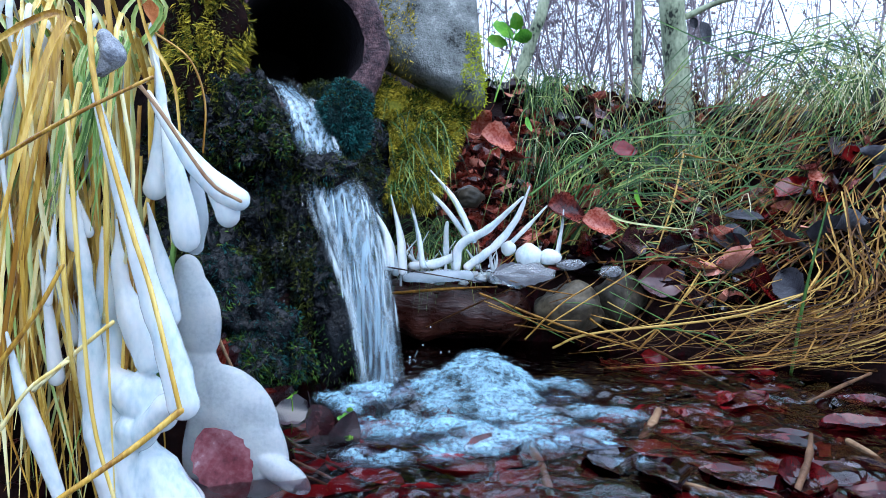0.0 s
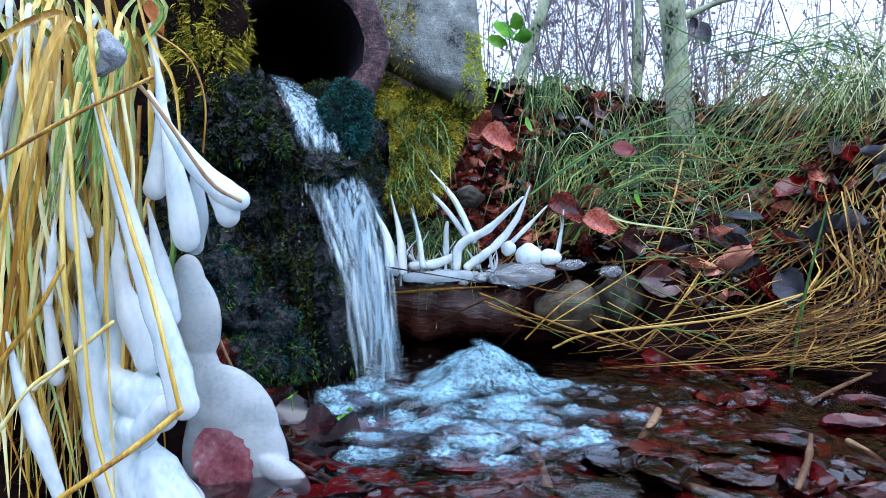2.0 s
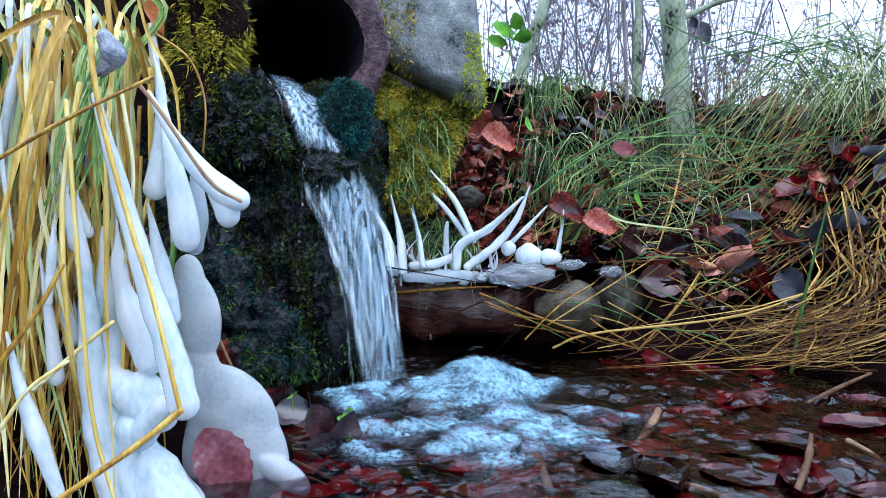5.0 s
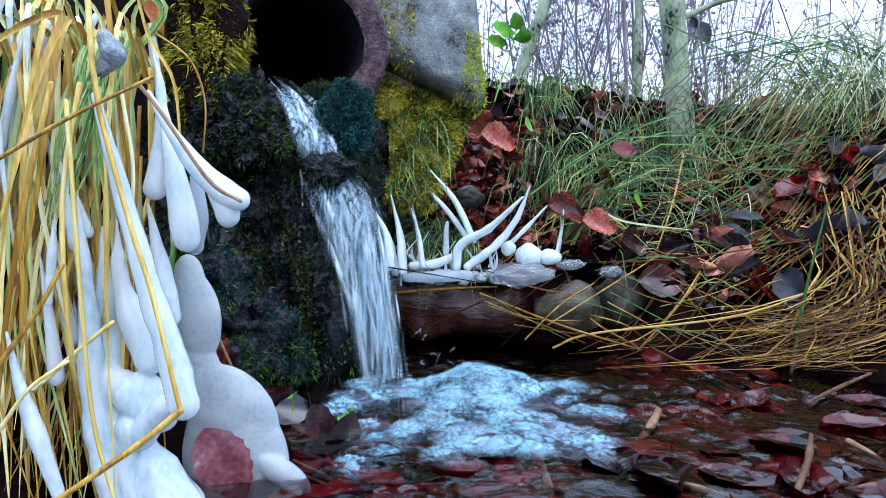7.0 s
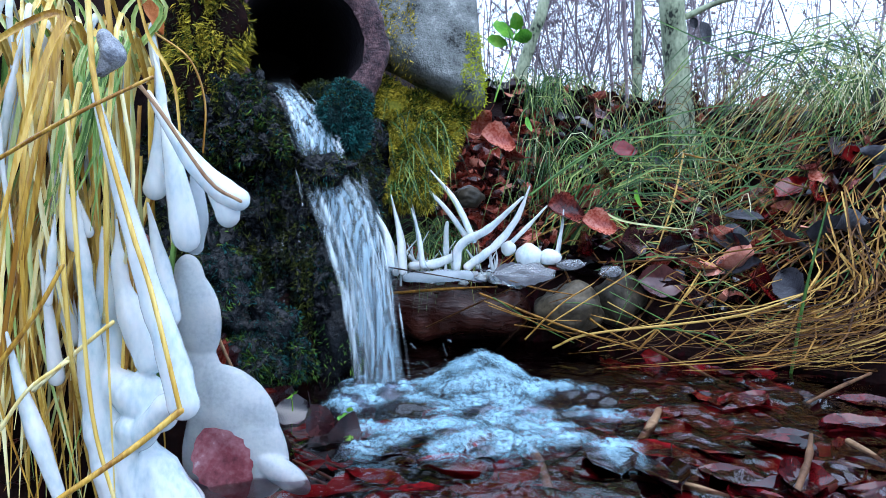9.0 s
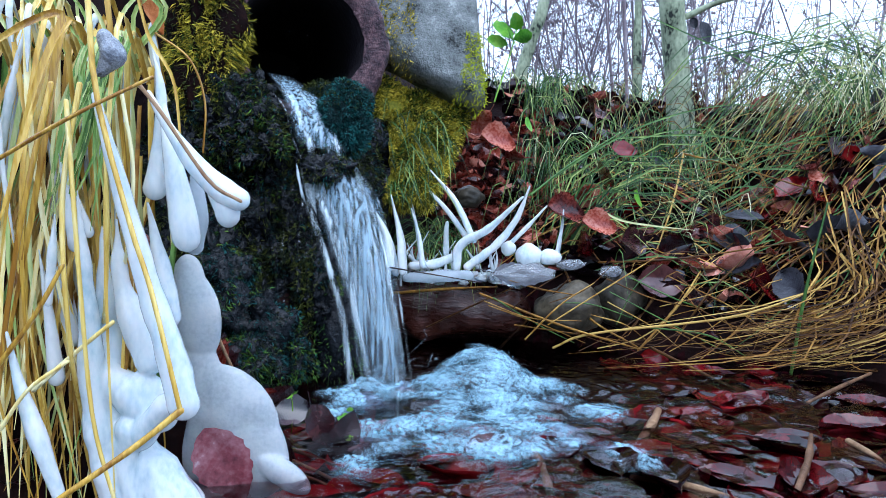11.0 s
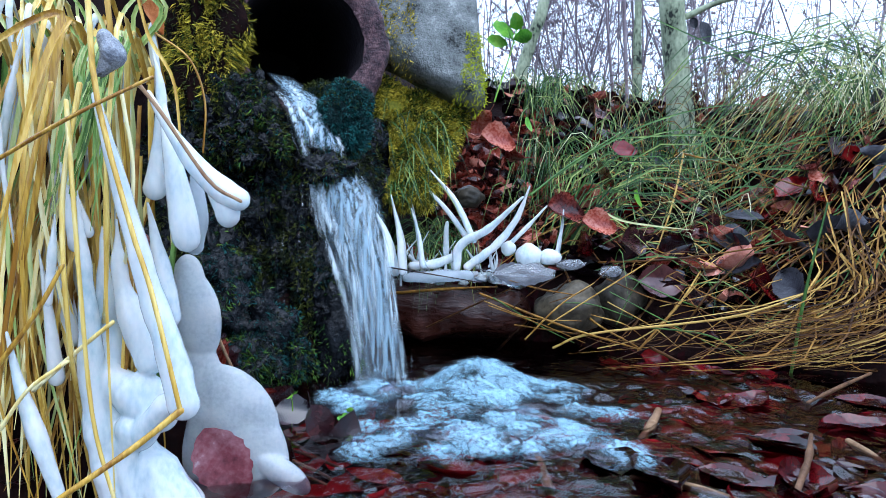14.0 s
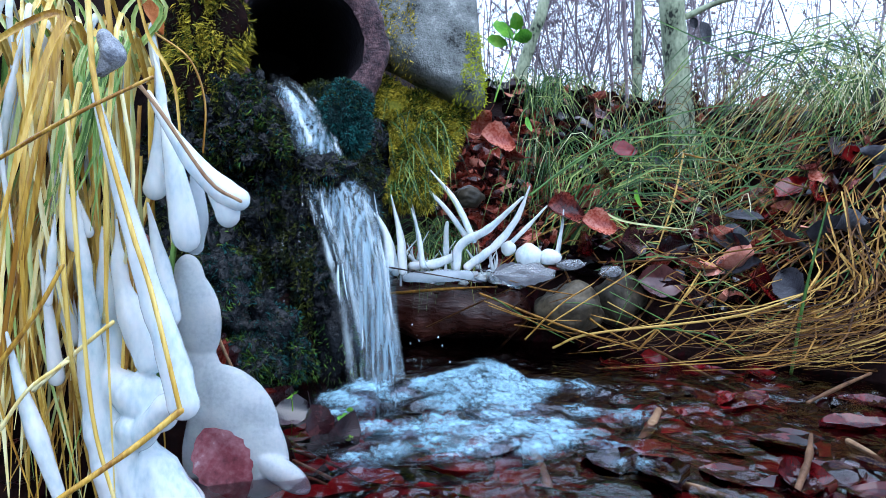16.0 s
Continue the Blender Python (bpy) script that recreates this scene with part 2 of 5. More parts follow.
def spline(pts, n):
    """n points along a smooth curve through pts."""
    p = [Vector(q) for q in pts]
    p = [2 * p[0] - p[1]] + p + [2 * p[-1] - p[-2]]
    out, segs = [], len(p) - 3
    for i in range(n):
        s = i / (n - 1) * segs
        k = min(int(s), segs - 1)
        t = s - k
        a, b, c, d = p[k:k + 4]
        out.append(0.5 * (2 * b + (c - a) * t + (2 * a - 5 * b + 4 * c - d) * t * t + (3 * b - a - 3 * c + d) * t ** 3))
    return out


def lerp_list(vals, n):
    return list(np.interp(np.linspace(0, 1, n), np.linspace(0, 1, len(vals)), vals))


def tube(sh, pts, radii, n=10, sides=8, rough=0.0, flat=1.0, freq=40.0):
    """A round, tapering body along a smooth curve, with rounded ends."""
    c, r = spline(pts, n), lerp_list(radii, n)
    t0, t1 = (c[1] - c[0]).normalized(), (c[-1] - c[-2]).normalized()
    rows = [(c[0] - t0 * r[0] * math.sin(a), r[0] * math.cos(a)) for a in (1.35, 0.9, 0.45)]
    rows += list(zip(c, r))
    rows += [(c[-1] + t1 * r[-1] * math.sin(a), r[-1] * math.cos(a)) for a in (0.45, 0.9, 1.35)]
    side, vs, fs = None, [], []
    for i, (q, rad) in enumerate(rows):
        t = (rows[min(i + 1, len(rows) - 1)][0] - rows[max(i - 1, 0)][0]).normalized()
        side = (t.orthogonal() if side is None else side - t * side.dot(t)).normalized()
        up = t.cross(side)
        for k in range(sides):
            a = 2 * math.pi * k / sides
            d = side * math.cos(a) + up * math.sin(a) * flat
            w = q + d * rad
            if rough:
                w = w + d * rad * rough * noise.noise(w * freq)
            vs.append(w)
    m = len(rows)
    for i in range(m - 1):
        for k in range(sides):
            fs.append((i * sides + k, i * sides + (k + 1) % sides, (i + 1) * sides + (k + 1) % sides, (i + 1) * sides + k))
    fs.append(tuple(range(sides - 1, -1, -1)))
    fs.append(tuple((m - 1) * sides + k for k in range(sides)))
    sh.add(vs, fs)


def blade(sh, pts, width, n=7, fold=0.25, face=None):
    """A grass blade: a tapering strip with a folded midrib."""
    c = spline(pts, n)
    vs, fs = [], []
    for i, q in enumerate(c):
        s = i / (n - 1)
        t = (c[min(i + 1, n - 1)] - c[max(i - 1, 0)]).normalized()
        f = Vector(face) if face else Vector((0, -1, 0.3))
        side = t.cross(f)
        side = side.normalized() if side.length > 1e-5 else t.orthogonal().normalized()
        nor = side.cross(t)
        w = width * 0.5 * (1 - s ** 3) * (0.7 + 0.6 * s * (1 - s) * 2) + 0.0002
        vs += [q - side * w, q - nor * w * fold * 2, q + side * w]
    for i in range(n - 1):
        a = i * 3
        fs += [(a, a + 1, a + 4, a + 3), (a + 1, a + 2, a + 5, a + 4)]
    sh.add(vs, fs)


ICO = {}


def lump(sh, at, size, sub=3, rough=0.25, freq=1.6, seed=0.0, turn=None):
    """A rounded, uneven lump."""
    if sub not in ICO:
        bm = bmesh.new()
        bmesh.ops.create_icosphere(bm, subdivisions=sub, radius=1)
        ICO[sub] = ([v.co.copy() for v in bm.verts], [tuple(v.index for v in f.verts) for f in bm.faces])
        bm.free()
    vs, fs = ICO[sub]
    o = Vector((seed * 7.1, seed * 3.3, seed * 1.7))
    out = []
    for v in vs:
        k = 1 + rough * (noise.noise(v * freq + o) + 0.45 * noise.noise(v * freq * 3 + o))
        w = Vector((v.x * size[0] * k, v.y * size[1] * k, v.z * size[2] * k))
        if turn:
            w = turn @ w
        out.append(w + Vector(at))
    sh.add(out, fs)


def leaf_shape(sh, length, width, curl=0.3, twist=0.0, pleat=0.02, m=None, nu=11, nv=7, cup=0.0, seed=0.0, stalk=True, wave=0.06):
    """A pointed oval leaf with a midrib, pleated side veins, curl and a stalk."""
    vs, fs = [], []
    for i in range(nu):
        s = i / (nu - 1)
        half = width * 0.5 * (math.sin(math.pi * s ** 0.85) ** 0.75 if 0 < s < 1 else 0.02)
        for j in range(nv):
            e = (j / (nv - 1) - 0.5) * 2
            y = e * half * (1 + 0.06 * math.sin(s * 40 + e))
            x = (s - 0.5) * length
            z = curl * length * (s - 0.45) ** 2 + cup * width * e * e + abs(e) * half * 0.18
            z += pleat * length * math.sin((s - abs(e) * 0.16) * 44) * abs(e) * 0.5
            z += wave * length * noise.noise(Vector((x / length * 3 + seed, y / length * 3, seed * 2.3)))
            a = twist * (s - 0.5)
            y, z = y * math.cos(a) - z * math.sin(a), y * math.sin(a) + z * math.cos(a)
            vs.append(Vector((x, y, z)))
    for i in range(nu - 1):
        for j in range(nv - 1):
            a = i * nv + j
            fs.append((a, a + nv, a + nv + 1, a + 1))
    base = vs[nv // 2].copy()
    if m:
        vs = [m @ v for v in vs]
    sh.add(vs, fs)
    if stalk:
        q = [base, base + Vector((-0.16 * length, 0.02 * length, 0.03 * length)), base + Vector((-0.3 * length, 0.05 * length, 0.02 * length))]
        tube(sh, [m @ w for w in q] if m else q, [length * 0.012, length * 0.008], 4, 4)


def fuzz(sh, source, count, length, spread=0.6, width=0.0007, where=None, down=0.0):
    """Small moss shoots standing on the faces of another shape."""
    fs = source.f
    done = tries = 0
    while done < count and tries < count * 8:
        tries += 1
        f = random.choice(fs)
        a, b, c = (Vector(source.v[k]) for k in f[:3])
        u, v = random.random(), random.random()
        if u + v > 1:
            u, v = 1 - u, 1 - v
        if len(f) == 4 and random.random() < 0.5:
            a, b, c = Vector(source.v[f[0]]), Vector(source.v[f[2]]), Vector(source.v[f[3]])
        q = a + (b - a) * u + (c - a) * v
        if where and not where(q):
            continue
        nor = (b - a).cross(c - a)
        if nor.length == 0:
            continue
        nor.normalize()
        d = (nor + Vector((rnd(-1, 1), rnd(-1, 1), rnd(-1, 1) - down)) * spread).normalized()
        l = length * rnd(0.4, 1.2)
        s = d.cross(Vector((rnd(-1, 1), rnd(-1, 1), rnd(-1, 1)))).normalized() * width * rnd(0.7, 1.6)
        q2 = q + d * l * 0.55 + Vector((rnd(-1, 1), rnd(-1, 1), rnd(-1, 0.6))) * l * 0.12
        q3 = q2 + d * l * 0.45 + Vector((rnd(-1, 1), rnd(-1, 1), rnd(-1.2, 0.4))) * l * 0.3
        sh.add([q - s * 0.6, q + s * 0.6, q2 + s, q2 - s, q3], [(0, 1, 2, 3), (3, 2, 4)])
        done += 1


# ======== ground and pool ========
def sstep(x):
    x = np.clip(x, 0, 1)
    return x * x * (3 - 2 * x)


PIPE_AT, PIPE_DIR = Vector((-0.236, 1.27, 0.542)), Vector((0.30, -0.953, 0)).normalized()


def height(x, y):
    x, y = np.asarray(x, float), np.asarray(y, float)
    yf = np.interp(x, [-0.26, -0.13, -0.08, 0.1, 0.34, 0.57, 0.66, 0.8, 1.2, 1.3], [1.1, 1.16, 1.42, 1.42, 1.30, 1.21, 1.10, 0.8, 0.3, -2.0])
    s = y - yf
    lip = np.interp(x, [0.3, 0.6], [0.115, 0.05])
    steep = np.interp(x, [0.3, 1.2], [0.58, 0.5])
    back = lip * sstep(s / 0.035) + steep * np.clip(s - 0.03, 0, None)
    top = np.interp(x, [-0.5, 0.0, 0.6, 0.9, 1.3], [0.66, 0.62, 0.52, 0.41, 0.27])
    back = np.where(back > top - 0.1, top - 0.1 + 0.1 * np.tanh((back - top + 0.1) / 0.1), back)
    xl = np.interp(y, [0.3, 0.6, 0.72, 0.82, 0.95, 1.12], [-0.5, -0.46, -0.36, -0.17, -0.27, -0.36])
    sl = xl - x
    left = 0.05 * sstep(sl / 0.04) + 1.5 * np.clip(sl - 0.05, 0, None)
    left = 0.62 * np.tanh(left / 0.62)
    left = np.maximum(left, 0.9 * np.clip(-0.75 - x, 0, 1.0))
    # the pipe lies in a trench
    d = np.abs((x - PIPE_AT.x) * PIPE_DIR.y - (y - PIPE_AT.y) * PIPE_DIR.x)
    trench = (d < 0.2) & (y > 1.05) & (y < 1.95) & (x < 0.0)
    back = np.where(trench, np.minimum(back, 0.16), back)
    left = np.where(trench, np.minimum(left, 0.16), left)
    z = np.maximum(-0.05 + 0.012 * np.sin(x * 17) * np.cos(y * 13), np.maximum(np.where(s > 0, back, -1), np.where(sl > 0, left, -1)))
    z = np.where((s <= 0) & (sl <= 0), np.minimum(z, -0.03), z)
    # unseen rise behind the camera, added to block low sky light
    z = np.maximum(z, np.clip((-0.6 - y) * 0.3, -0.2, 0.35))
    return z


def ground_z(x, y):
    return float(height(x, y))


def axis(a, b, step, far):
    mid = list(np.arange(a, b, step))
    lo = [a - (far * (k / 10) ** 3) - 0.02 for k in range(10, 0, -1)]
    hi = [b + (far * (k / 10) ** 3) + 0.02 for k in range(1, 11)]
    return np.array(lo + mid + hi)


gx, gy = axis(-0.9, 1.7, 0.0125, 300), axis(0.3, 2.9, 0.0125, 300)
GX, GY = np.meshgrid(gx, gy, indexing="ij")
GZ = height(GX, GY)
verts = []
for i in range(len(gx)):
    for j in range(len(gy)):
        z = GZ[i, j]
        q = Vector((gx[i], gy[j], z))
        near = abs(gx[i]) < 2 and abs(gy[j]) < 3
        k = (0.012 * noise.noise(q * 14) + 0.008 * noise.noise(q * 45)) if near else 0.3 * noise.noise(q * 0.15)
        verts.append((gx[i], gy[j], z + (k if z > -0.02 else k * 0.6)))
ny = len(gy)
faces = [(i * ny + j, (i + 1) * ny + j, (i + 1) * ny + j + 1, i * ny + j + 1) for i in range(len(gx) - 1) for j in range(ny - 1)]
gs = Shape()
gs.v, gs.f = verts, faces
ground = part("ground", gs, SOIL)
ground.data.materials.append(BED)
for poly in ground.data.polygons:
    if poly.center.z < -0.01:
        poly.material_index = 1
tagged(ground, "dark wet soil bank sloping down to a small pool", "ground", kind="structure")

# the pool's surface: small waves, stronger near the fall
PLUNGE = Vector((-0.06, 1.06, 0))
ws = Shape()
xs = np.concatenate([np.arange(-0.75, -0.3, 0.02), np.arange(-0.3, 0.85, 0.0045), np.arange(0.85, 1.35, 0.02)])
ys = np.concatenate([np.arange(-0.35, 0.55, 0.03), np.arange(0.55, 1.45, 0.0045), np.arange(1.45, 1.63, 0.03)])
n1, n2 = len(xs), len(ys)
for x in xs:
    for y in ys:
        d = math.hypot(x - PLUNGE.x, y - PLUNGE.y)
        q = Vector((x, y, 0))
        lively = sstep(0.5 + 1.6 * noise.noise(q * 5.5))
        a = 0.0010 + 0.0052 * lively * sstep((x - 0.1) / 0.2) + 0.008 * math.exp(-d * 4.5)
        z = a * (noise.noise(q * 20) + 0.6 * noise.noise(q * 48 + Vector((3, 1, 0)))) + a * 0.4 * math.sin(d * 95 + 3 * noise.noise(q * 6))
        z += (0.0004 + 0.0046 * lively) * (0.5 - abs(noise.noise(Vector((x * 60, y * 34, 4.0))))) + 0.0003 * lively * noise.noise(q * 150)
        ws.v.append((x, y, z))
ws.f = [(i * n2 + j, (i + 1) * n2 + j, (i + 1) * n2 + j + 1, i * n2 + j + 1) for i in range(n1 - 1) for j in range(n2 - 1)]
pool = part("water", ws, POOL)
tagged(pool, "rippling clear pool water over dark red leaves", "water", kind="structure")


# ======== culvert ========
def culvert():
    pipe = thing("culvert_pipe", "weathered round concrete drain pipe set in the bank", "pipe", PIPE_AT)
    turn = PIPE_DIR.to_track_quat("Z", "Y").to_matrix()
    n, prof = 72, [(0.098, -0.7), (0.1, -0.03), (0.104, -0.006), (0.112, 0.0), (0.138, 0.001), (0.146, -0.004), (0.15, -0.014), (0.15, -0.7)]
    body, inner, cap = Shape(), Shape(), Shape()
    rings = []
    for r, h in prof:
        ring = []
        for k in range(n):
            a = 2 * math.pi * k / n
            v = Vector((r * math.cos(a), r * math.sin(a), h))
            w = 0.006 * noise.noise(v * 22) + 0.003 * noise.noise(v * 70)
            v *= 1 + w / max(r, 0.05)
            v.z += 0.7 * w
            ring.append(turn @ v)
        rings.append(ring)

    def skin(sh, use):
        vs = [v for k in use for v in rings[k]]
        sh.add(vs, [(i * n + k, i * n + (k + 1) % n, (i + 1) * n + (k + 1) % n, (i + 1) * n + k) for i in range(len(use) - 1) for k in range(n)])

    skin(body, range(2, 8))
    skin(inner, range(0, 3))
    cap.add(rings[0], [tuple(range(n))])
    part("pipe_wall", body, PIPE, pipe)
    # lining and end cap take the shade-dark colour, not the wall's
    part("pipe_lining", inner, PIPE_IN, pipe, "pipe inside, coloured near black for the shade within")
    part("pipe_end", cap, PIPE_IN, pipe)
    return pipe


culvert()
fill = Shape()
over = PIPE_AT - PIPE_DIR * 0.40
lump(fill, (over.x, over.y, 0.84), (0.27, 0.36, 0.16), 4, 0.2, 1.4, 1.0)
lump(fill, (-0.57, 1.36, 0.58), (0.18, 0.16, 0.34), 4, 0.25, 1.4, 3.0)
tagged(part("earth_cover", fill, SOIL), "dark earth heaped over the buried pipe", "earth", kind="structure")


def slab(name, label, corners, thick, material, bulge=0.006, seed=0.0, moss=None, cuts=16):
    """A rough concrete slab from four face corners, its thickness going back."""
    a, b, c, d = (Vector(q) for q in corners)
    nor = (b - a).cross(d - a).normalized()
    if nor.y > 0:
        nor = -nor
    sh = Shape()
    n = cuts
    for layer in range(2):
        for i in range(n + 1):
            for j in range(n + 1):
                u, v = i / n, j / n
                q = a.lerp(b, u).lerp(d.lerp(c, u), v)
                edge = min(u, 1 - u, v, 1 - v)
                q = q - nor * (thick * layer + (0.008 * max(0, 1 - edge * n) if layer == 0 else 0))
                q = q + nor * bulge * (noise.noise(q * 18 + Vector((seed, 0, 0))) + 0.5 * noise.noise(q * 60))
                sh.v.append(q)
    m = (n + 1) ** 2

    def at(l, i, j):
        return l * m + i * (n + 1) + j

    for i in range(n):
        for j in range(n):
            sh.f.append((at(0, i, j), at(0, i + 1, j), at(0, i + 1, j + 1), at(0, i, j + 1)))
            sh.f.append((at(1, i, j), at(1, i, j + 1), at(1, i + 1, j + 1), at(1, i + 1, j)))
        for (l0, l1) in ((0, 1),):
            sh.f += [(at(0, i, 0), at(1, i, 0), at(1, i + 1, 0), at(0, i + 1, 0)), (at(0, i, n), at(0, i + 1, n), at(1, i + 1, n), at(1, i, n)),
                     (at(0, 0, i), at(0, 0, i + 1), at(1, 0, i + 1), at(1, 0, i)), (at(0, n, i), at(1, n, i), at(1, n, i + 1), at(0, n, i + 1))]
    holder = thing(name, label, "slab")
    return part("slab_body", sh, material, holder), sh


upper_slab, upper_sh = slab("concrete_slab", "grey lichened concrete slab leaning above the bank",
                            [(-0.156, 1.44, 0.587), (0.086, 1.46, 0.464), (0.063, 1.56, 0.781), (-0.163, 1.52, 0.769)], 0.07, CONCRETE)
m = Shape()
fuzz(m, upper_sh, 2600, 0.012, where=lambda q: q.x > 0.045 - 0.25 * (0.56 - q.z) * (q.z < 0.56) and q.z < 0.60 and q.y < 1.56 and noise.noise(q * 30) > -0.25)
tagged(part("moss", m, MOSS_L, upper_slab, "lime-yellow moss on the slab's edge"), kind="stuff")
m = Shape()
fuzz(m, upper_sh, 2200, 0.012, where=lambda q: q.x < -0.055 and q.y < 1.54 and noise.noise(q * 25) > -0.2)
tagged(part("moss", m, MOSS_Y, upper_slab), kind="stuff")

lower_slab, lower_sh = slab("mossy_slab", "sloping slab under thick yellow-green moss",
                            [(-0.177, 1.33, 0.277), (-0.015, 1.37, 0.281), (0.059, 1.53, 0.452), (-0.159, 1.49, 0.535)], 0.06, MOSS_FELT, 0.012, 4.0)
for mt, cnt, thr in ((MOSS_Y, 19000, -0.4), (MOSS_D, 6000, 0.0), (MOSS_G, 5000, 0.1)):
    m = Shape()
    fuzz(m, lower_sh, cnt, 0.013, where=lambda q: q.y < 1.56 and noise.noise(q * 22 + Vector((thr, 5, 0))) > thr, down=0.3)
    tagged(part("moss", m, mt, lower_slab), kind="stuff")


# the dark rock face under the pipe
def rock_face():
    holder = thing("rock_outcrop", "black wet rock face under the pipe with hanging moss", "rock")
    sh = Shape()
    nu, nv = 150, 190
    for i in range(nu):
        x = -0.50 + 0.40 * i / (nu - 1)
        for j in range(nv):
            v = j / (nv - 1)
            z = -0.07 + 0.53 * min(v / 0.86, 1)
            y = 1.135 + 0.06 * sstep((z - 0.05) / 0.35)
            y += 0.05 * sstep((x + 0.2) / 0.1) * (1 if z < 0.28 else 0.4)
            y -= 0.02 * sstep((-0.33 - x) / 0.08)
            z -= 0.05 * sstep((x + 0.30) / 0.05) * sstep((z - 0.3) / 0.1)
            if v > 0.86:
                y += (v - 0.86) / 0.14 * 0.3
            y += 0.14 * sstep((x + 0.17) / 0.07)
            q = Vector((x, y, z))
            y += 0.03 * noise.noise(Vector((x * 16, y, z * 9))) + 0.02 * noise.noise(Vector((x * 50, 2, z * 26))) + 0.014 * abs(noise.noise(q * 75)) + 0.006 * noise.noise(q * 170)
            y += 0.008 * noise.noise(Vector((x * 130, 5, z * 9)))
            sh.v.append(Vector((x + 0.006 * noise.noise(q * 60), y, z + 0.012 * noise.noise(q * 34))))
    sh.f = [(i * nv + j, (i + 1) * nv + j, (i + 1) * nv + j + 1, i * nv + j + 1) for i in range(nu - 1) for j in range(nv - 1)]
    holder, top = part("rock", sh, ROCK, holder), holder
    for mt, cnt, ln, wd, where, label in (
            (MOSS_D, 9000, 0.010, 0.0009, lambda q: q.z > 0.14 and noise.noise(q * 24) > -0.15, ""),
            (MOSS_B, 5000, 0.007, 0.0007, lambda q: q.z > 0.12 and noise.noise(q * 32 + Vector((9, 0, 0))) > 0.05, ""),
            (MOSS_D, 9000, 0.012, 0.0008, lambda q: q.z < 0.2 and q.x < -0.2 and noise.noise(q * 16) > -0.35, ""),
            (MOSS_G, 6000, 0.012, 0.0009, lambda q: q.z < 0.17 and q.x < -0.24 - 0.5 * max(0, q.z - 0.06) and noise.noise(q * 22) > -0.1, "green feathery moss near the water"),
            (MOSS_G, 900, 0.010, 0.0011, lambda q: q.z > 0.22 and q.x < -0.22 and noise.noise(q * 34 + Vector((4, 0, 0))) > 0.32, "")):
        a = Shape()
        fuzz(a, sh, cnt, ln, 0.7, wd, where, 0.5)
        tagged(part("moss", a, mt, holder, label), kind="stuff")
    for k in range(9):
        d = Shape()
        x, z = rnd(-0.37, -0.2), rnd(0.16, 0.33)
        y, l = 1.105 + rnd(-0.01, 0.01), rnd(0.04, 0.15)
        tube(d, [(x, y, z), (x + rnd(-0.003, 0.003), y - 0.004, z - l * 0.6), (x, y - 0.006, z - l)], [0.0005, 0.0004, 0.0008, 0.0004, 0.001], 16, 5, 0.6, 1.0, 120.0)
        for j in range(3):
            lump(d, (x, y - 0.004, z - l * rnd(0.2, 1.05)), (0.0013, 0.0013, 0.0024), 2, 0.2)
        part("drip", d, DRIP, top)
    return top


rock_face()


def mossy_block(name, label, at, size, base_mat, coats, seed, turn=None, rough=0.3, sub=4):
    holder = thing(name, label, "rock")
    sh = Shape()
    lump(sh, at, size, sub, rough, 1.8, seed, turn)
    body = part("stone", sh, base_mat, holder)
    for mt, cnt, ln, thr in coats:
        a = Shape()
        fuzz(a, sh, cnt, ln, where=lambda q: noise.noise(q * 24 + Vector((seed, 0, thr))) > thr, down=0.5)
        tagged(part("moss", a, mt, body), kind="stuff")
    return holder


# the soil-dark base puts shade between the moss shoots into the colour
mossy_block("headwall_stone", "tall stone beside the pipe under yellow moss", (-0.385, 1.23, 0.545), (0.058, 0.06, 0.20), SOIL,
            ((MOSS_D, 6000, 0.013, -0.9), (MOSS_Y, 9000, 0.015, 0.02), (MOSS_Y, 4000, 0.02, 0.2), (MOSS_G, 2500, 0.013, 0.2)), 2.0, rough=0.45)
mossy_block("moss_cushion", "dark teal moss cushion on the pipe's lip", (-0.157, 1.2, 0.405), (0.040, 0.045, 0.062), TEAL_FELT,
            ((MOSS_T, 12000, 0.007, -0.9), (MOSS_D, 1500, 0.008, 0.1)), 5.0, rough=0.35)
mossy_block("moss_cushion", "low dark moss cushion at the pipe's mouth", (-0.205, 1.27, 0.452), (0.032, 0.035, 0.017), TEAL_FELT,
            ((MOSS_D, 2200, 0.010, -0.6),), 6.0)
# ragged wet lumps beside the outflow
random.seed(17)
for at, size in (((-0.345, 1.19, 0.445), 0.030), ((-0.302, 1.19, 0.44), 0.028), ((-0.362, 1.18, 0.405), 0.027), ((-0.318, 1.17, 0.40), 0.030), ((-0.278, 1.175, 0.405), 0.022),
                 ((-0.345, 1.165, 0.36), 0.027), ((-0.30, 1.16, 0.355), 0.027), ((-0.263, 1.155, 0.36), 0.020)):
    mossy_block("rock_lump", "ragged black rock with wet dark moss beside the outflow", at, (size, size * 0.8, size * rnd(0.9, 1.3)), ROCK,
                ((MOSS_D, 900, 0.011, -0.1), (MOSS_B, 450, 0.008, 0.0), (MOSS_G, 120, 0.011, 0.2)), at[0] * 50, rough=0.75, sub=5)
mossy_block("fall_stone", "dark mossy stone that splits the falling water", (-0.176, 1.125, 0.322), (0.038, 0.03, 0.022), ROCK,
            ((MOSS_D, 700, 0.008, 0.0), (MOSS_B, 300, 0.006, 0.1)), 8.0, rough=0.6)
mossy_block("submerged_stone", "dark green stone behind the water curtain", (-0.177, 1.17, 0.052), (0.045, 0.04, 0.10), ROCK,
            ((MOSS_G, 900, 0.010, -0.1),), 9.0)

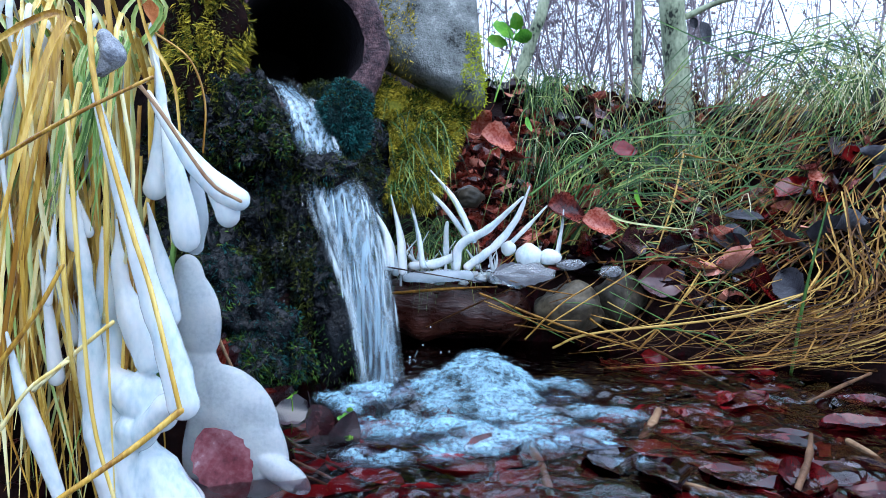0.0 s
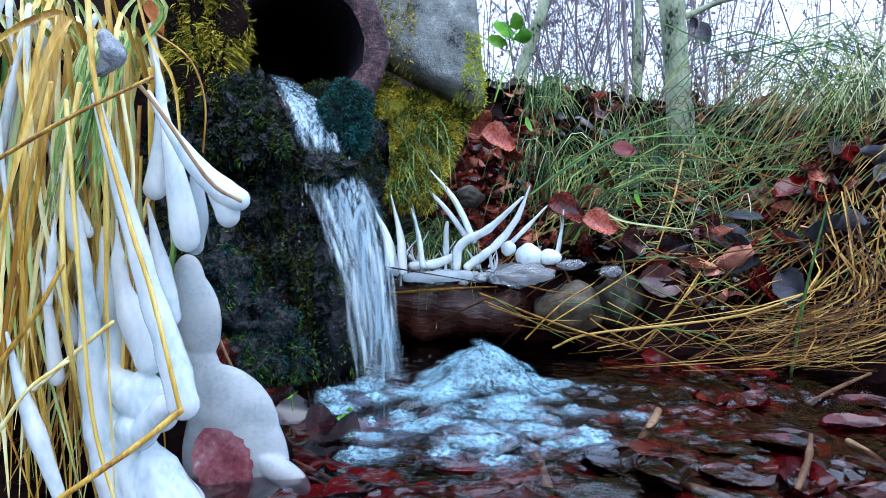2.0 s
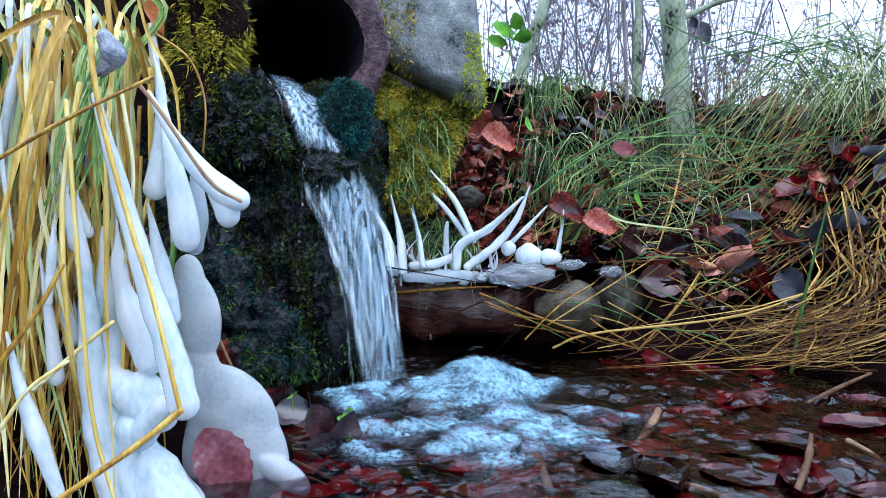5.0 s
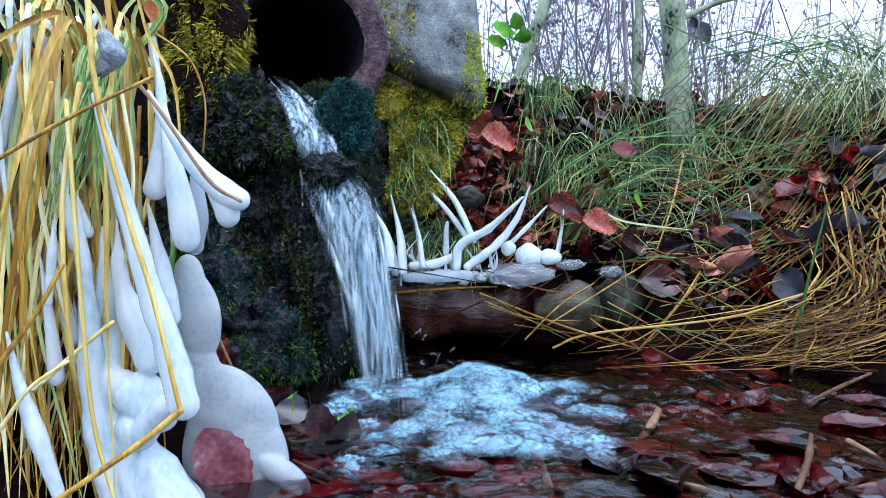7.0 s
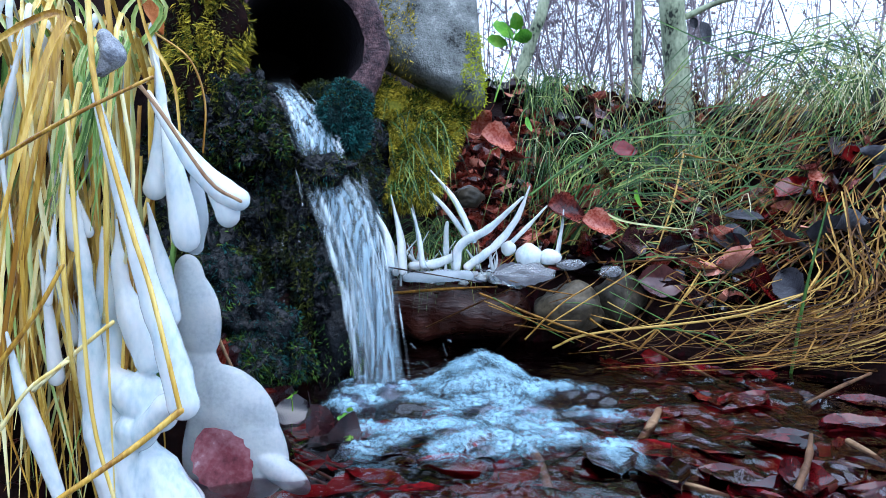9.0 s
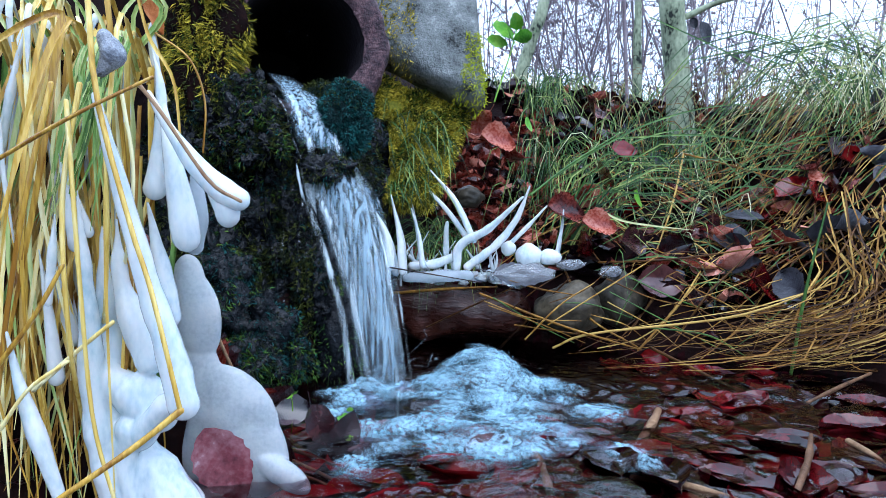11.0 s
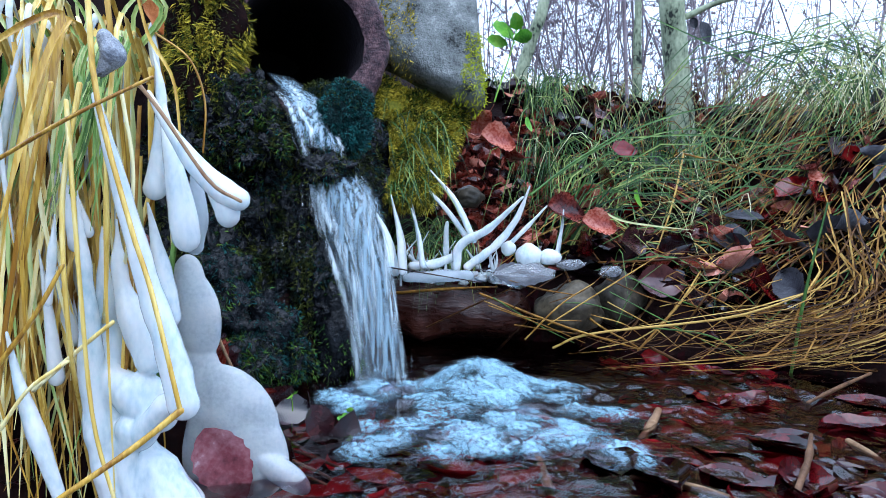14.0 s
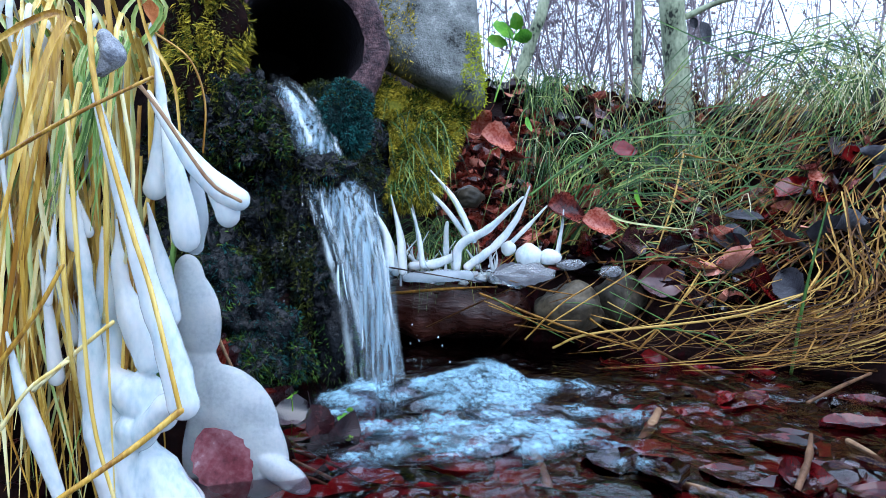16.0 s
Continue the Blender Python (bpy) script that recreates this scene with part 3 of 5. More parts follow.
for at, size in (((-0.306, 1.04, 0.109), (0.045, 0.05, 0.055)), ((-0.263, 1.06, 0.084), (0.05, 0.05, 0.06)), ((-0.229, 1.07, 0.04), (0.035, 0.04, 0.045)), ((-0.276, 1.0, 0.049), (0.05, 0.05, 0.04)), ((-0.324, 1.08, 0.156), (0.04, 0.04, 0.05))):
    mossy_block("moss_hummock", "low wet hummock under dark green feathery moss", at, size, ROCK,
                ((MOSS_B, 2200, 0.007, -0.3), (MOSS_D, 900, 0.007, 0.0), (MOSS_G, 500, 0.009, 0.15)), at[2] * 30, rough=0.5, sub=4)

# ======== the ice-hung tussock ========
tussock = thing("icy_grass_tussock", "yellow grass tussock hanging down, its blades coated in milky ice", "grass", (-0.376, 0.74, 0.415))
ORIGIN = Vector((-0.376, 0.74, 0.415))


def local(pts):
    return [Vector(q) - ORIGIN for q in pts]


tuft = Shape()
lump(tuft, Vector((-0.05, 0.06, -0.02)), (0.10, 0.08, 0.16), 3, 0.3, 2.0, 3.0)
part("root_clump", tuft, SOIL, tussock, "dark matted root clump")


def tussock_blade(pts, width, material, n=12, label=""):
    sh = Shape()
    blade(sh, local(pts), width, n, 0.35, (rnd(-0.3, 0.3), -1, 0.2))
    return part("blade", sh, material, tussock, label)


def tussock_stem(pts, radius, material=None, n=12, label=""):
    sh = Shape()
    tube(sh, local(pts), [radius, radius * 0.9, radius * 0.8], n, 6, 0.12)
    return part("stem", sh, material or STRAW_ICY, tussock, label)


def ice(pts, radii, n=16, sides=14, rough=0.14, material=None, name="icicle", flat=1.0, label=""):
    sh = Shape()
    tube(sh, local(pts), radii, n, sides, rough, flat, 45.0)
    return part(name, sh, material or ICE, tussock, label)


def fused(name, runs, material, label=""):
    """Ice bodies grown into one another."""
    sh = Shape()
    for pts, radii in runs:
        tube(sh, local(pts), radii, 26, 14, 0.3, 1.0, 42.0)
    ob = part(name, sh, material, tussock, label)
    r = ob.modifiers.new("fuse", "REMESH")
    r.mode, r.voxel_size, r.use_smooth_shade = "VOXEL", 0.0017, True
    s = ob.modifiers.new("melt", "SMOOTH")
    s.factor, s.iterations = 0.5, 5
    return ob


# blades that fan out from the root clump and hang down
random.seed(11)
for k in range(76):
    d = rnd(0.60, 0.72)
    back = rnd(0, 1)
    x0, x1 = rnd(-0.395, -0.27), 0
    x1 = min(x0 + rnd(-0.13, 0.10) - 0.02, -0.275)
    z0 = 0.43 + rnd(-0.03, 0.03)
    zb = rnd(0.0, 0.22) - 0.05
    y0, y1 = d + 0.06, d + back * 0.06
    pts = [(x0, y0, z0 - 0.02), (x0 + (x1 - x0) * 0.12, y0 - 0.03, z0 + rnd(0.0, 0.02)),
           (x0 + (x1 - x0) * 0.45 + rnd(-0.012, 0.012), y1 - 0.01, z0 - (z0 - zb) * 0.36), (x1, y1, zb)]
    host = tussock_blade(pts, rnd(0.004, 0.0085), STRAW_ICY if random.random() < 0.8 else GREEN_ICY)
    if k % 3 == 0:
        run = spline(pts, 9)
        a, w = random.randint(1, 4), rnd(0.0025, 0.005)
        ice([q + Vector((0.001, -0.001, 0)) for q in run[a:a + 4]], [w * 0.1, w * 0.6, w, w * 0.8, w * 0.3], 20, 9, 0.4, name="ice_coat").parent = host
for k in range(90):
    x0, y0 = rnd(-0.42, -0.26), rnd(0.66, 0.74)
    x1, z0, zb = min(x0 + rnd(-0.10, 0.09), -0.285), rnd(0.2, 0.38), rnd(-0.06, 0.1)
    pts = [(x0, y0, z0), (x0 * 0.6 + x1 * 0.4 + rnd(-0.015, 0.015), y0 - 0.03, z0 * 0.55 + zb * 0.45), (x1, y0 - 0.04, zb)]
    tussock_blade(pts, rnd(0.003, 0.007), random.choice((STRAW, STRAW_ICY, STRAW_ICY, STRAW_ICY, GREEN_ICY)))
for k in range(16):
    x0 = rnd(-0.40, -0.29)
    pts = [(x0, 0.72, 0.42), (x0 + rnd(-0.03, 0.04), 0.71, 0.47), (x0 + rnd(-0.08, 0.1), 0.70, 0.5)]
    tussock_blade(pts, rnd(0.003, 0.006), GREEN_ICY)

tussock_stem([(-0.351, 0.58, 0.318), (-0.285, 0.575, 0.353), (-0.229, 0.59, 0.384)], 0.0018, STRAW_ICY)
tussock_stem([(-0.282, 0.6, 0.455), (-0.271, 0.585, 0.369), (-0.244, 0.575, 0.268), (-0.227, 0.57, 0.215), (-0.206, 0.565, 0.123)], 0.0026, STRAW_ICY)
tussock_stem([(-0.206, 0.565, 0.123), (-0.242, 0.555, 0.095), (-0.295, 0.54, 0.06)], 0.0030, STRAW_ICY, label="bent yellow straw")
tussock_blade([(-0.374, 0.62, 0.415), (-0.331, 0.61, 0.433), (-0.308, 0.61, 0.435), (-0.323, 0.6, 0.389), (-0.35, 0.6, 0.303), (-0.369, 0.6, 0.192)], 0.007, STRAW_ICY, 20)
tussock_blade([(-0.315, 0.62, 0.435), (-0.328, 0.6, 0.366), (-0.347, 0.59, 0.294), (-0.36, 0.59, 0.258)], 0.006, STRAW_ICY, 16)
tussock_blade([(-0.266, 0.66, 0.461), (-0.257, 0.66, 0.427), (-0.238, 0.66, 0.393), (-0.233, 0.66, 0.343), (-0.231, 0.66, 0.298)], 0.003, STRAW_ICY, 16)
tussock_stem([(-0.267, 0.7, 0.44), (-0.236, 0.7, 0.416), (-0.223, 0.7, 0.377), (-0.226, 0.7, 0.33)], 0.0012, STRAW_ICY, 20)
tussock_stem([(-0.246, 0.605, 0.381), (-0.223, 0.595, 0.355), (-0.185, 0.585, 0.303), (-0.159, 0.58, 0.287)], 0.0019, STICK, label="brown twig frozen in the ice")
for pts, w in (([(-0.305, 0.605, 0.367), (-0.298, 0.595, 0.299), (-0.294, 0.592, 0.221), (-0.287, 0.59, 0.109), (-0.271, 0.59, 0.035)], 0.0022),
               ([(-0.273, 0.6, 0.357), (-0.273, 0.6, 0.276), (-0.284, 0.615, 0.208), (-0.305, 0.65, 0.162)], 0.0020),
               ([(-0.296, 0.61, 0.381), (-0.309, 0.6, 0.289), (-0.306, 0.595, 0.174), (-0.319, 0.64, 0.083)], 0.0024),
               ([(-0.264, 0.615, 0.373), (-0.257, 0.615, 0.313), (-0.265, 0.62, 0.256), (-0.296, 0.66, 0.181)], 0.0018),
               ([(-0.314, 0.6, 0.38), (-0.331, 0.59, 0.299), (-0.347, 0.585, 0.213), (-0.358, 0.58, 0.131)], 0.0026),
               ([(-0.354, 0.575, 0.156), (-0.323, 0.575, 0.196), (-0.301, 0.58, 0.236)], 0.0022),
               ([(-0.351, 0.57, 0.107), (-0.327, 0.57, 0.139), (-0.298, 0.575, 0.16)], 0.0020)):
    tussock_stem(pts, w, STRAW_ICY, 20)
for k in range(14):
    x = rnd(-0.31, -0.27)
    tussock_blade([(x, 0.66, 0.43), (x - 0.005, 0.645, 0.40), (x - rnd(0.0, 0.03), 0.635, 0.34), (x - rnd(0.0, 0.05), 0.63, 0.26)], rnd(0.004, 0.007), GREEN_ICY)
tussock_stem([(-0.34, 0.6, 0.13), (-0.301, 0.6, 0.164), (-0.272, 0.6, 0.187)], 0.0022)
tussock_stem([(-0.254, 0.76, 0.216), (-0.236, 0.76, 0.145), (-0.219, 0.78, 0.085)], 0.0022, STICK)

ice([(-0.279, 0.6, 0.371), (-0.262, 0.6, 0.299), (-0.242, 0.6, 0.22), (-0.225, 0.6, 0.159), (-0.216, 0.6, 0.118)], (0.0032, 0.0074, 0.0101, 0.0124, 0.0138,), 24, label="long thick icicle along a straw")
ice([(-0.242, 0.615, 0.375), (-0.222, 0.61, 0.342), (-0.198, 0.605, 0.312), (-0.178, 0.605, 0.294), (-0.168, 0.605, 0.288)], (0.0023, 0.0051, 0.0087, 0.0110, 0.0101,), 22)
ice([(-0.186, 0.61, 0.294), (-0.179, 0.61, 0.282), (-0.178, 0.61, 0.275)], (0.0084, 0.0112, 0.0108,), 10, label="rounded hanging drop of ice")
ice([(-0.244, 0.65, 0.372), (-0.235, 0.64, 0.332), (-0.228, 0.64, 0.289), (-0.223, 0.64, 0.254)], (0.0029, 0.0069, 0.0108, 0.0128,), 20)
ice([(-0.224, 0.67, 0.314), (-0.222, 0.67, 0.273), (-0.226, 0.67, 0.244)], (0.0041, 0.0092, 0.0082,), 14, material=CLEAR_ICE)
ice([(-0.251, 0.65, 0.415), (-0.245, 0.65, 0.382), (-0.247, 0.65, 0.338), (-0.253, 0.65, 0.296)], (0.0006, 0.0040, 0.0066, 0.0100,), 18)
ice([(-0.321, 0.61, 0.275), (-0.325, 0.61, 0.242), (-0.33, 0.61, 0.202)], (0.0006, 0.0040, 0.0036,), 14)
ice([(-0.348, 0.58, 0.182), (-0.34, 0.58, 0.14), (-0.328, 0.58, 0.099), (-0.312, 0.58, 0.047)], (0.0013, 0.0049, 0.0080, 0.0053,), 18)
fused("ice_mass", (
    ([(-0.307, 0.62, 0.299), (-0.303, 0.62, 0.227), (-0.301, 0.62, 0.159), (-0.298, 0.62, 0.1), (-0.285, 0.62, 0.024)], (0.0008, 0.0060, 0.0104, 0.0125, 0.0114,)),
    ([(-0.28, 0.632, 0.274), (-0.278, 0.632, 0.216), (-0.265, 0.632, 0.176), (-0.254, 0.632, 0.149)], (0.0010, 0.0085, 0.0145, 0.0140,)),
    ([(-0.299, 0.645, 0.264), (-0.298, 0.645, 0.194), (-0.292, 0.64, 0.119), (-0.277, 0.64, 0.067), (-0.236, 0.64, 0.015)], (0.0012, 0.0095, 0.0160, 0.0210, 0.0235,)),
    ([(-0.302, 0.63, 0.147), (-0.276, 0.63, 0.122), (-0.261, 0.63, 0.114), (-0.247, 0.63, 0.099)], (0.0097, 0.0183, 0.0203, 0.0155,)),
    ([(-0.236, 0.61, 0.113), (-0.26, 0.62, 0.085), (-0.285, 0.62, 0.07)], (0.0114, 0.0124, 0.0105,)),
    ([(-0.27, 0.62, 0.09), (-0.274, 0.62, 0.055), (-0.27, 0.62, 0.024)], (0.0124, 0.0095, 0.0086,))), ICE, "mass of fused icicles over the straw")
def lobes(name, bodies, material, label=""):
    """Flattened swellings of ice grown together."""
    sh = Shape()
    for at, size, lean in bodies:
        lump(sh, Vector(at) - ORIGIN, size, 4, 0.05, 1.3, at[0] * 40, Euler((0, lean, 0)).to_matrix())
    ob = part(name, sh, material, tussock, label)
    r = ob.modifiers.new("fuse", "REMESH")
    r.mode, r.voxel_size, r.use_smooth_shade = "VOXEL", 0.0018, True
    m = ob.modifiers.new("melt", "SMOOTH")
    m.factor, m.iterations = 0.5, 9
    return ob


grey_mass = lobes("ice_mass", (
    ((-0.25, 0.74, 0.167), (0.025, 0.014, 0.046), -0.12), ((-0.258, 0.742, 0.195), (0.018, 0.013, 0.036), 0.0), ((-0.25, 0.742, 0.114), (0.022, 0.013, 0.03), -0.2),
    ((-0.218, 0.742, 0.063), (0.044, 0.017, 0.058), -0.6), ((-0.206, 0.74, 0.031), (0.044, 0.016, 0.06), -0.45), ((-0.236, 0.742, 0.024), (0.034, 0.015, 0.062), 0.0), ((-0.163, 0.73, 0.006), (0.014, 0.011, 0.034), -0.95)),
    GREY_ICE, "grey translucent ice swelling over leaves")
ice([(-0.26, 0.65, 0.284), (-0.25, 0.65, 0.229), (-0.244, 0.65, 0.183)], (0.0010, 0.0080, 0.0105,), 18)
ice([(-0.269, 0.6, 0.417), (-0.264, 0.6, 0.404), (-0.273, 0.6, 0.39)], (0.007, 0.0095, 0.005), 12, rough=0.5, name="ice_lump", material=FROST, label="dark frosted knob of ice")
for k in range(6):
    x, y, z = rnd(-0.36, -0.27), rnd(0.62, 0.68), rnd(0.22, 0.40)
    l = rnd(0.04, 0.12)
    w = rnd(0.0025, 0.006)
    ice([(x, y, z), (x + 0.006, y, z - l * 0.5), (x + rnd(0, 0.02), y, z - l)], [w * 0.06, w * 0.6, w, w * 1.3], 14, 9)
for at, size, ry in (((-0.22, 0.7215, 0.019), 0.085, 1.1), ((-0.311, 0.7, 0.13), 0.06, 1.3), ((-0.319, 0.7, 0.063), 0.05, 0.6)):
    sh = Shape()
    leaf_shape(sh, size, size * 0.66, 0.01, 0.04, 0.004, wave=0.02, m=Matrix.Translation(Vector(at) - ORIGIN) @ Euler((1.45, ry, 0.1)).to_matrix().to_4x4(), nu=22, nv=11, stalk=False)
    part("frozen_leaf", sh, LEAF_FROZEN, grey_mass, "red leaf frozen in the ice")



# ======== falling water ========
fall = thing("waterfall", "thin white water falling from the pipe over a stone", "water")

UPPER_L = [(-0.31, 1.3, 0.482), (-0.266, 1.205, 0.442), (-0.244, 1.165, 0.398), (-0.227, 1.15, 0.35)]
UPPER_R = [(-0.263, 1.32, 0.475), (-0.193, 1.22, 0.421), (-0.168, 1.18, 0.382), (-0.152, 1.16, 0.337)]
LOWER_L = [(-0.223, 1.14, 0.308), (-0.198, 1.115, 0.259), (-0.16, 1.1, 0.153), (-0.139, 1.1, 0.067), (-0.126, 1.09, -0.017)]
LOWER_R = [(-0.134, 1.14, 0.318), (-0.097, 1.125, 0.263), (-0.077, 1.115, 0.169), (-0.067, 1.11, 0.074), (-0.053, 1.1, -0.02)]


def between(left, right, s, n):
    return [a.lerp(b, s) for a, b in zip(spline(left, n), spline(right, n))]


def curtain(left, right, n, m, thick):
    sh = Shape()
    cols = [between(left, right, k / (m - 1), n) for k in range(m)]
    for k, col in enumerate(cols):
        for q in col:
            e = thick * math.sin(math.pi * k / (m - 1))
            sh.v.append(q + Vector((0, -e + 0.006 * noise.noise(Vector((q.x * 90, 0, q.z * 12))), 0)))
    sh.f = [(k * n + i, (k + 1) * n + i, (k + 1) * n + i + 1, k * n + i + 1) for k in range(m - 1) for i in range(n - 1)]
    return sh


def edge_fade(n, m, low=0.0):
    def f(co, i):
        k, j = i // n / (m - 1), i % n / (n - 1)
        return min(1, 4 * min(k, 1 - k) + low) * min(1, 6 * j + 0.2) * min(1, 5 * (1 - j) + 0.3)
    return f


films = [part("film", curtain(UPPER_L, UPPER_R, 24, 12, 0.012), FILM, fall), part("film", curtain(LOWER_L, LOWER_R, 40, 16, 0.015), FILM, fall)]
density(films[0].data, edge_fade(24, 12))
density(films[1].data, edge_fade(40, 16))


def ribbon(line, width, n=20, m=5):
    """A thin sheet of falling water along a line, bowed towards the pool."""
    sh = Shape()
    c = spline(line, n)
    for i, q in enumerate(c):
        w = width * (0.55 + 0.45 * i / (n - 1)) * (1 + 0.3 * noise.noise(q * 25))
        for j in range(m):
            e = j / (m - 1) * 2 - 1
            sh.v.append(q + Vector((e * w / 2, -0.25 * w * (1 - e * e) + 0.003 * noise.noise(Vector((q.x * 60 + j, 1, q.z * 22))), 0.15 * w * e)))
    sh.f = [(i * m + j, i * m + j + 1, (i + 1) * m + j + 1, (i + 1) * m + j) for i in range(n - 1) for j in range(m - 1)]
    return sh


strands = []
random.seed(21)
for left, right, cnt, wide in ((UPPER_L, UPPER_R, 12, 0.010), (LOWER_L, LOWER_R, 19, 0.012)):
    for k in range(cnt):
        s = ((k + rnd(0.0, 1.0)) / cnt) ** 0.8
        line = between(left, right, s, 6)
        c = line[0].copy()
        line = [q - c + Vector((rnd(-0.003, 0.003), -0.010 + rnd(-0.006, 0.004), 0)) for q in line]
        ob = part("strand", ribbon(line, wide * rnd(0.35, 1.5)), STRAND, fall)
        a, core, head, tail = rnd(0, 6), rnd(0.45, 1.0), rnd(0.0, 0.25), rnd(0.55, 1.1)

        def flow(co, i):
            e, u = i % 5 / 2 - 1, i // 5 / 19
            return core * (1 - e * e) * min(1, max(0, u - head) * 5 + 0.12) * min(1, max(0.15, (tail - u) * 4)) * (0.7 + 0.3 * math.sin(u * 11 + a))

        density(ob.data, flow)
        ob.location = c
        strands.append((ob, c))

streaks = []
streak_meshes = []
for k in range(5):
    sh = Shape()
    l, r = rnd(0.012, 0.03), rnd(0.0012, 0.0028)
    tube(sh, [(0, 0, l), (rnd(-0.002, 0.002), 0, 0), (0, 0, -l)], [r * 0.3, r, r * 0.8, r * 0.4], 9, 6, 0.8, 1.0, 90.0)
    lump(sh, (rnd(-0.006, 0.006), 0, rnd(-0.02, 0.02)), (0.0016, 0.0016, 0.003), 1)
    streak_meshes.append(sh.mesh("streak", STRAND))
    density(streak_meshes[-1], lambda co, i: 0.85)
for k in range(34):
    streaks.append(part("streak", streak_meshes[k % 5], None, fall))

drop_mesh = Shape()
lump(drop_mesh, (0, 0, 0), (0.0013, 0.0013, 0.0018), 2, 0.2)
drop_mesh = drop_mesh.mesh("droplet", CLEAR_ICE)
droplets = [part("droplet", drop_mesh, None, fall) for k in range(22)]

# ======== foam ========
foam = thing("foam", "white churning foam where the water plunges into the pool", "foam")
foam_meshes = []
random.seed(31)
for k in range(6):
    sh = Shape()
    R, n = rnd(0.034, 0.052), 26
    for i in range(n):
        for j in range(n):
            x, y = (2 * i / (n - 1) - 1) * R, (2 * j / (n - 1) - 1) * R * 0.75
            d2 = min(1.0, (x / R) ** 2 + (y / R / 0.75) ** 2)
            q = Vector((x, y, k * 0.7))
            sh.v.append((x, y, 0.008 * (1 - d2) + 0.006 * (1 - d2) * noise.noise(q * 55) + 0.0035 * noise.noise(q * 140)))
    sh.f = [(i * n + j, (i + 1) * n + j, (i + 1) * n + j + 1, i * n + j + 1) for i in range(n - 1) for j in range(n - 1)]
    for j in range(110):
        a, d = rnd(0, 6.28), R * 1.1 * math.sqrt(random.random())
        b = rnd(0.0004, 0.0013)
        lump(sh, (d * math.cos(a), d * 0.75 * math.sin(a), 0.008 * (1 - (d / R / 1.1) ** 2) + rnd(-0.001, 0.003)), (b, b, b * 0.8), 1, 0.2)
    foam_meshes.append(sh.mesh("foam_patch", FOAM))
    density(foam_meshes[-1], lambda co, i: 1.05 * max(0.0, 1 - (co.x / R) ** 2 - (co.y / R / 0.75) ** 2) ** 1.2 if i < n * n else 0.6 * max(0.0, 1.1 - math.hypot(co.x, co.y * 1.3) / R))
patches = []


def swell(x, y):
    """The mound that wells up before the fall."""
    return 0.055 * math.exp(-((x - 0.055) / 0.062) ** 2 - ((y - 1.06) / 0.055) ** 2)


for k in range(120):
    a, d = rnd(0, 6.28), random.random() ** 0.62
    x, y = 0.045 + 0.205 * d * math.cos(a), 0.98 + 0.13 * d * math.sin(a)
    if k < 12:
        x, y = -0.10 + rnd(-0.05, 0.06), 1.06 + rnd(-0.05, 0.03)
    elif k < 40:
        x, y = 0.05 + rnd(-0.07, 0.08), 1.045 + rnd(-0.06, 0.04)
    elif k > 92:
        x, y = rnd(-0.1, 0.22), rnd(0.78, 0.91)
    ob = part("foam_patch", foam_meshes[k % 6], None, foam)
    patches.append((ob, x, y, k, d))

# ======== leaves ========
LEAVES = {}
random.seed(41)
for key, mt in (("red", LEAF_RED), ("sunk", LEAF_SUNK), ("wet", LEAF_WET), ("dark", LEAF_DARK), ("brown", LEAF_BROWN), ("grey", LEAF_GREY), ("orange", LEAF_ORANGE)):
    LEAVES[key] = []
    for k in range(7):
        sh = Shape()
        leaf_shape(sh, 0.072 * rnd(0.85, 1.2), 0.046 * rnd(0.85, 1.15), rnd(-0.5, 0.9) if key == "brown" else rnd(-0.1, 0.15), rnd(-0.6, 0.6) if key == "brown" else rnd(-0.25, 0.25), 0.012, seed=k * 3.1, nu=17 if key == "brown" else 11, nv=9 if key == "brown" else 7, wave=0.14 if key == "brown" else 0.035, cup=rnd(-0.2, 0.5) if key == "brown" else rnd(-0.05, 0.2))
        LEAVES[key].append(sh.mesh("fallen_leaf", mt))


def put_leaf(kind, x, y, z, rx=0.0, ry=0.0, rz=0.0, size=1.0, label="", group=""):
    ob = new("fallen_leaf", random.choice(LEAVES[kind]))
    ob.matrix_world = Matrix.LocRotScale((x, y, z), Euler((rx, ry, rz)), (size,) * 3)
    return tagged(ob, label, "leaf", group)


# on and in the water
n = 0
while n < 250:
    x, y = rnd(-0.12, 0.78), rnd(0.62, 1.22)
    e = ((x - 0.05) / 0.24) ** 2 + ((y - 1.02) / 0.19) ** 2
    if e < 1 or (x < 0.3 and y > 1.06) or ground_z(x, y) > -0.02 or (x < -0.02 and y > 0.86):
        continue
    n += 1
    low = random.random() > (0.42 if x > 0.2 else 0.22)
    put_leaf("sunk" if low else "wet", x, y, rnd(-0.02, -0.011) if low else rnd(-0.009, -0.003), rnd(-0.07, 0.07), rnd(-0.07, 0.07), rnd(0, 6.28), rnd(0.85, 1.4),
             "dark red beech leaf sunk just under the water" if low else "wet dark red beech leaf floating on the pool", "leaves on the water")


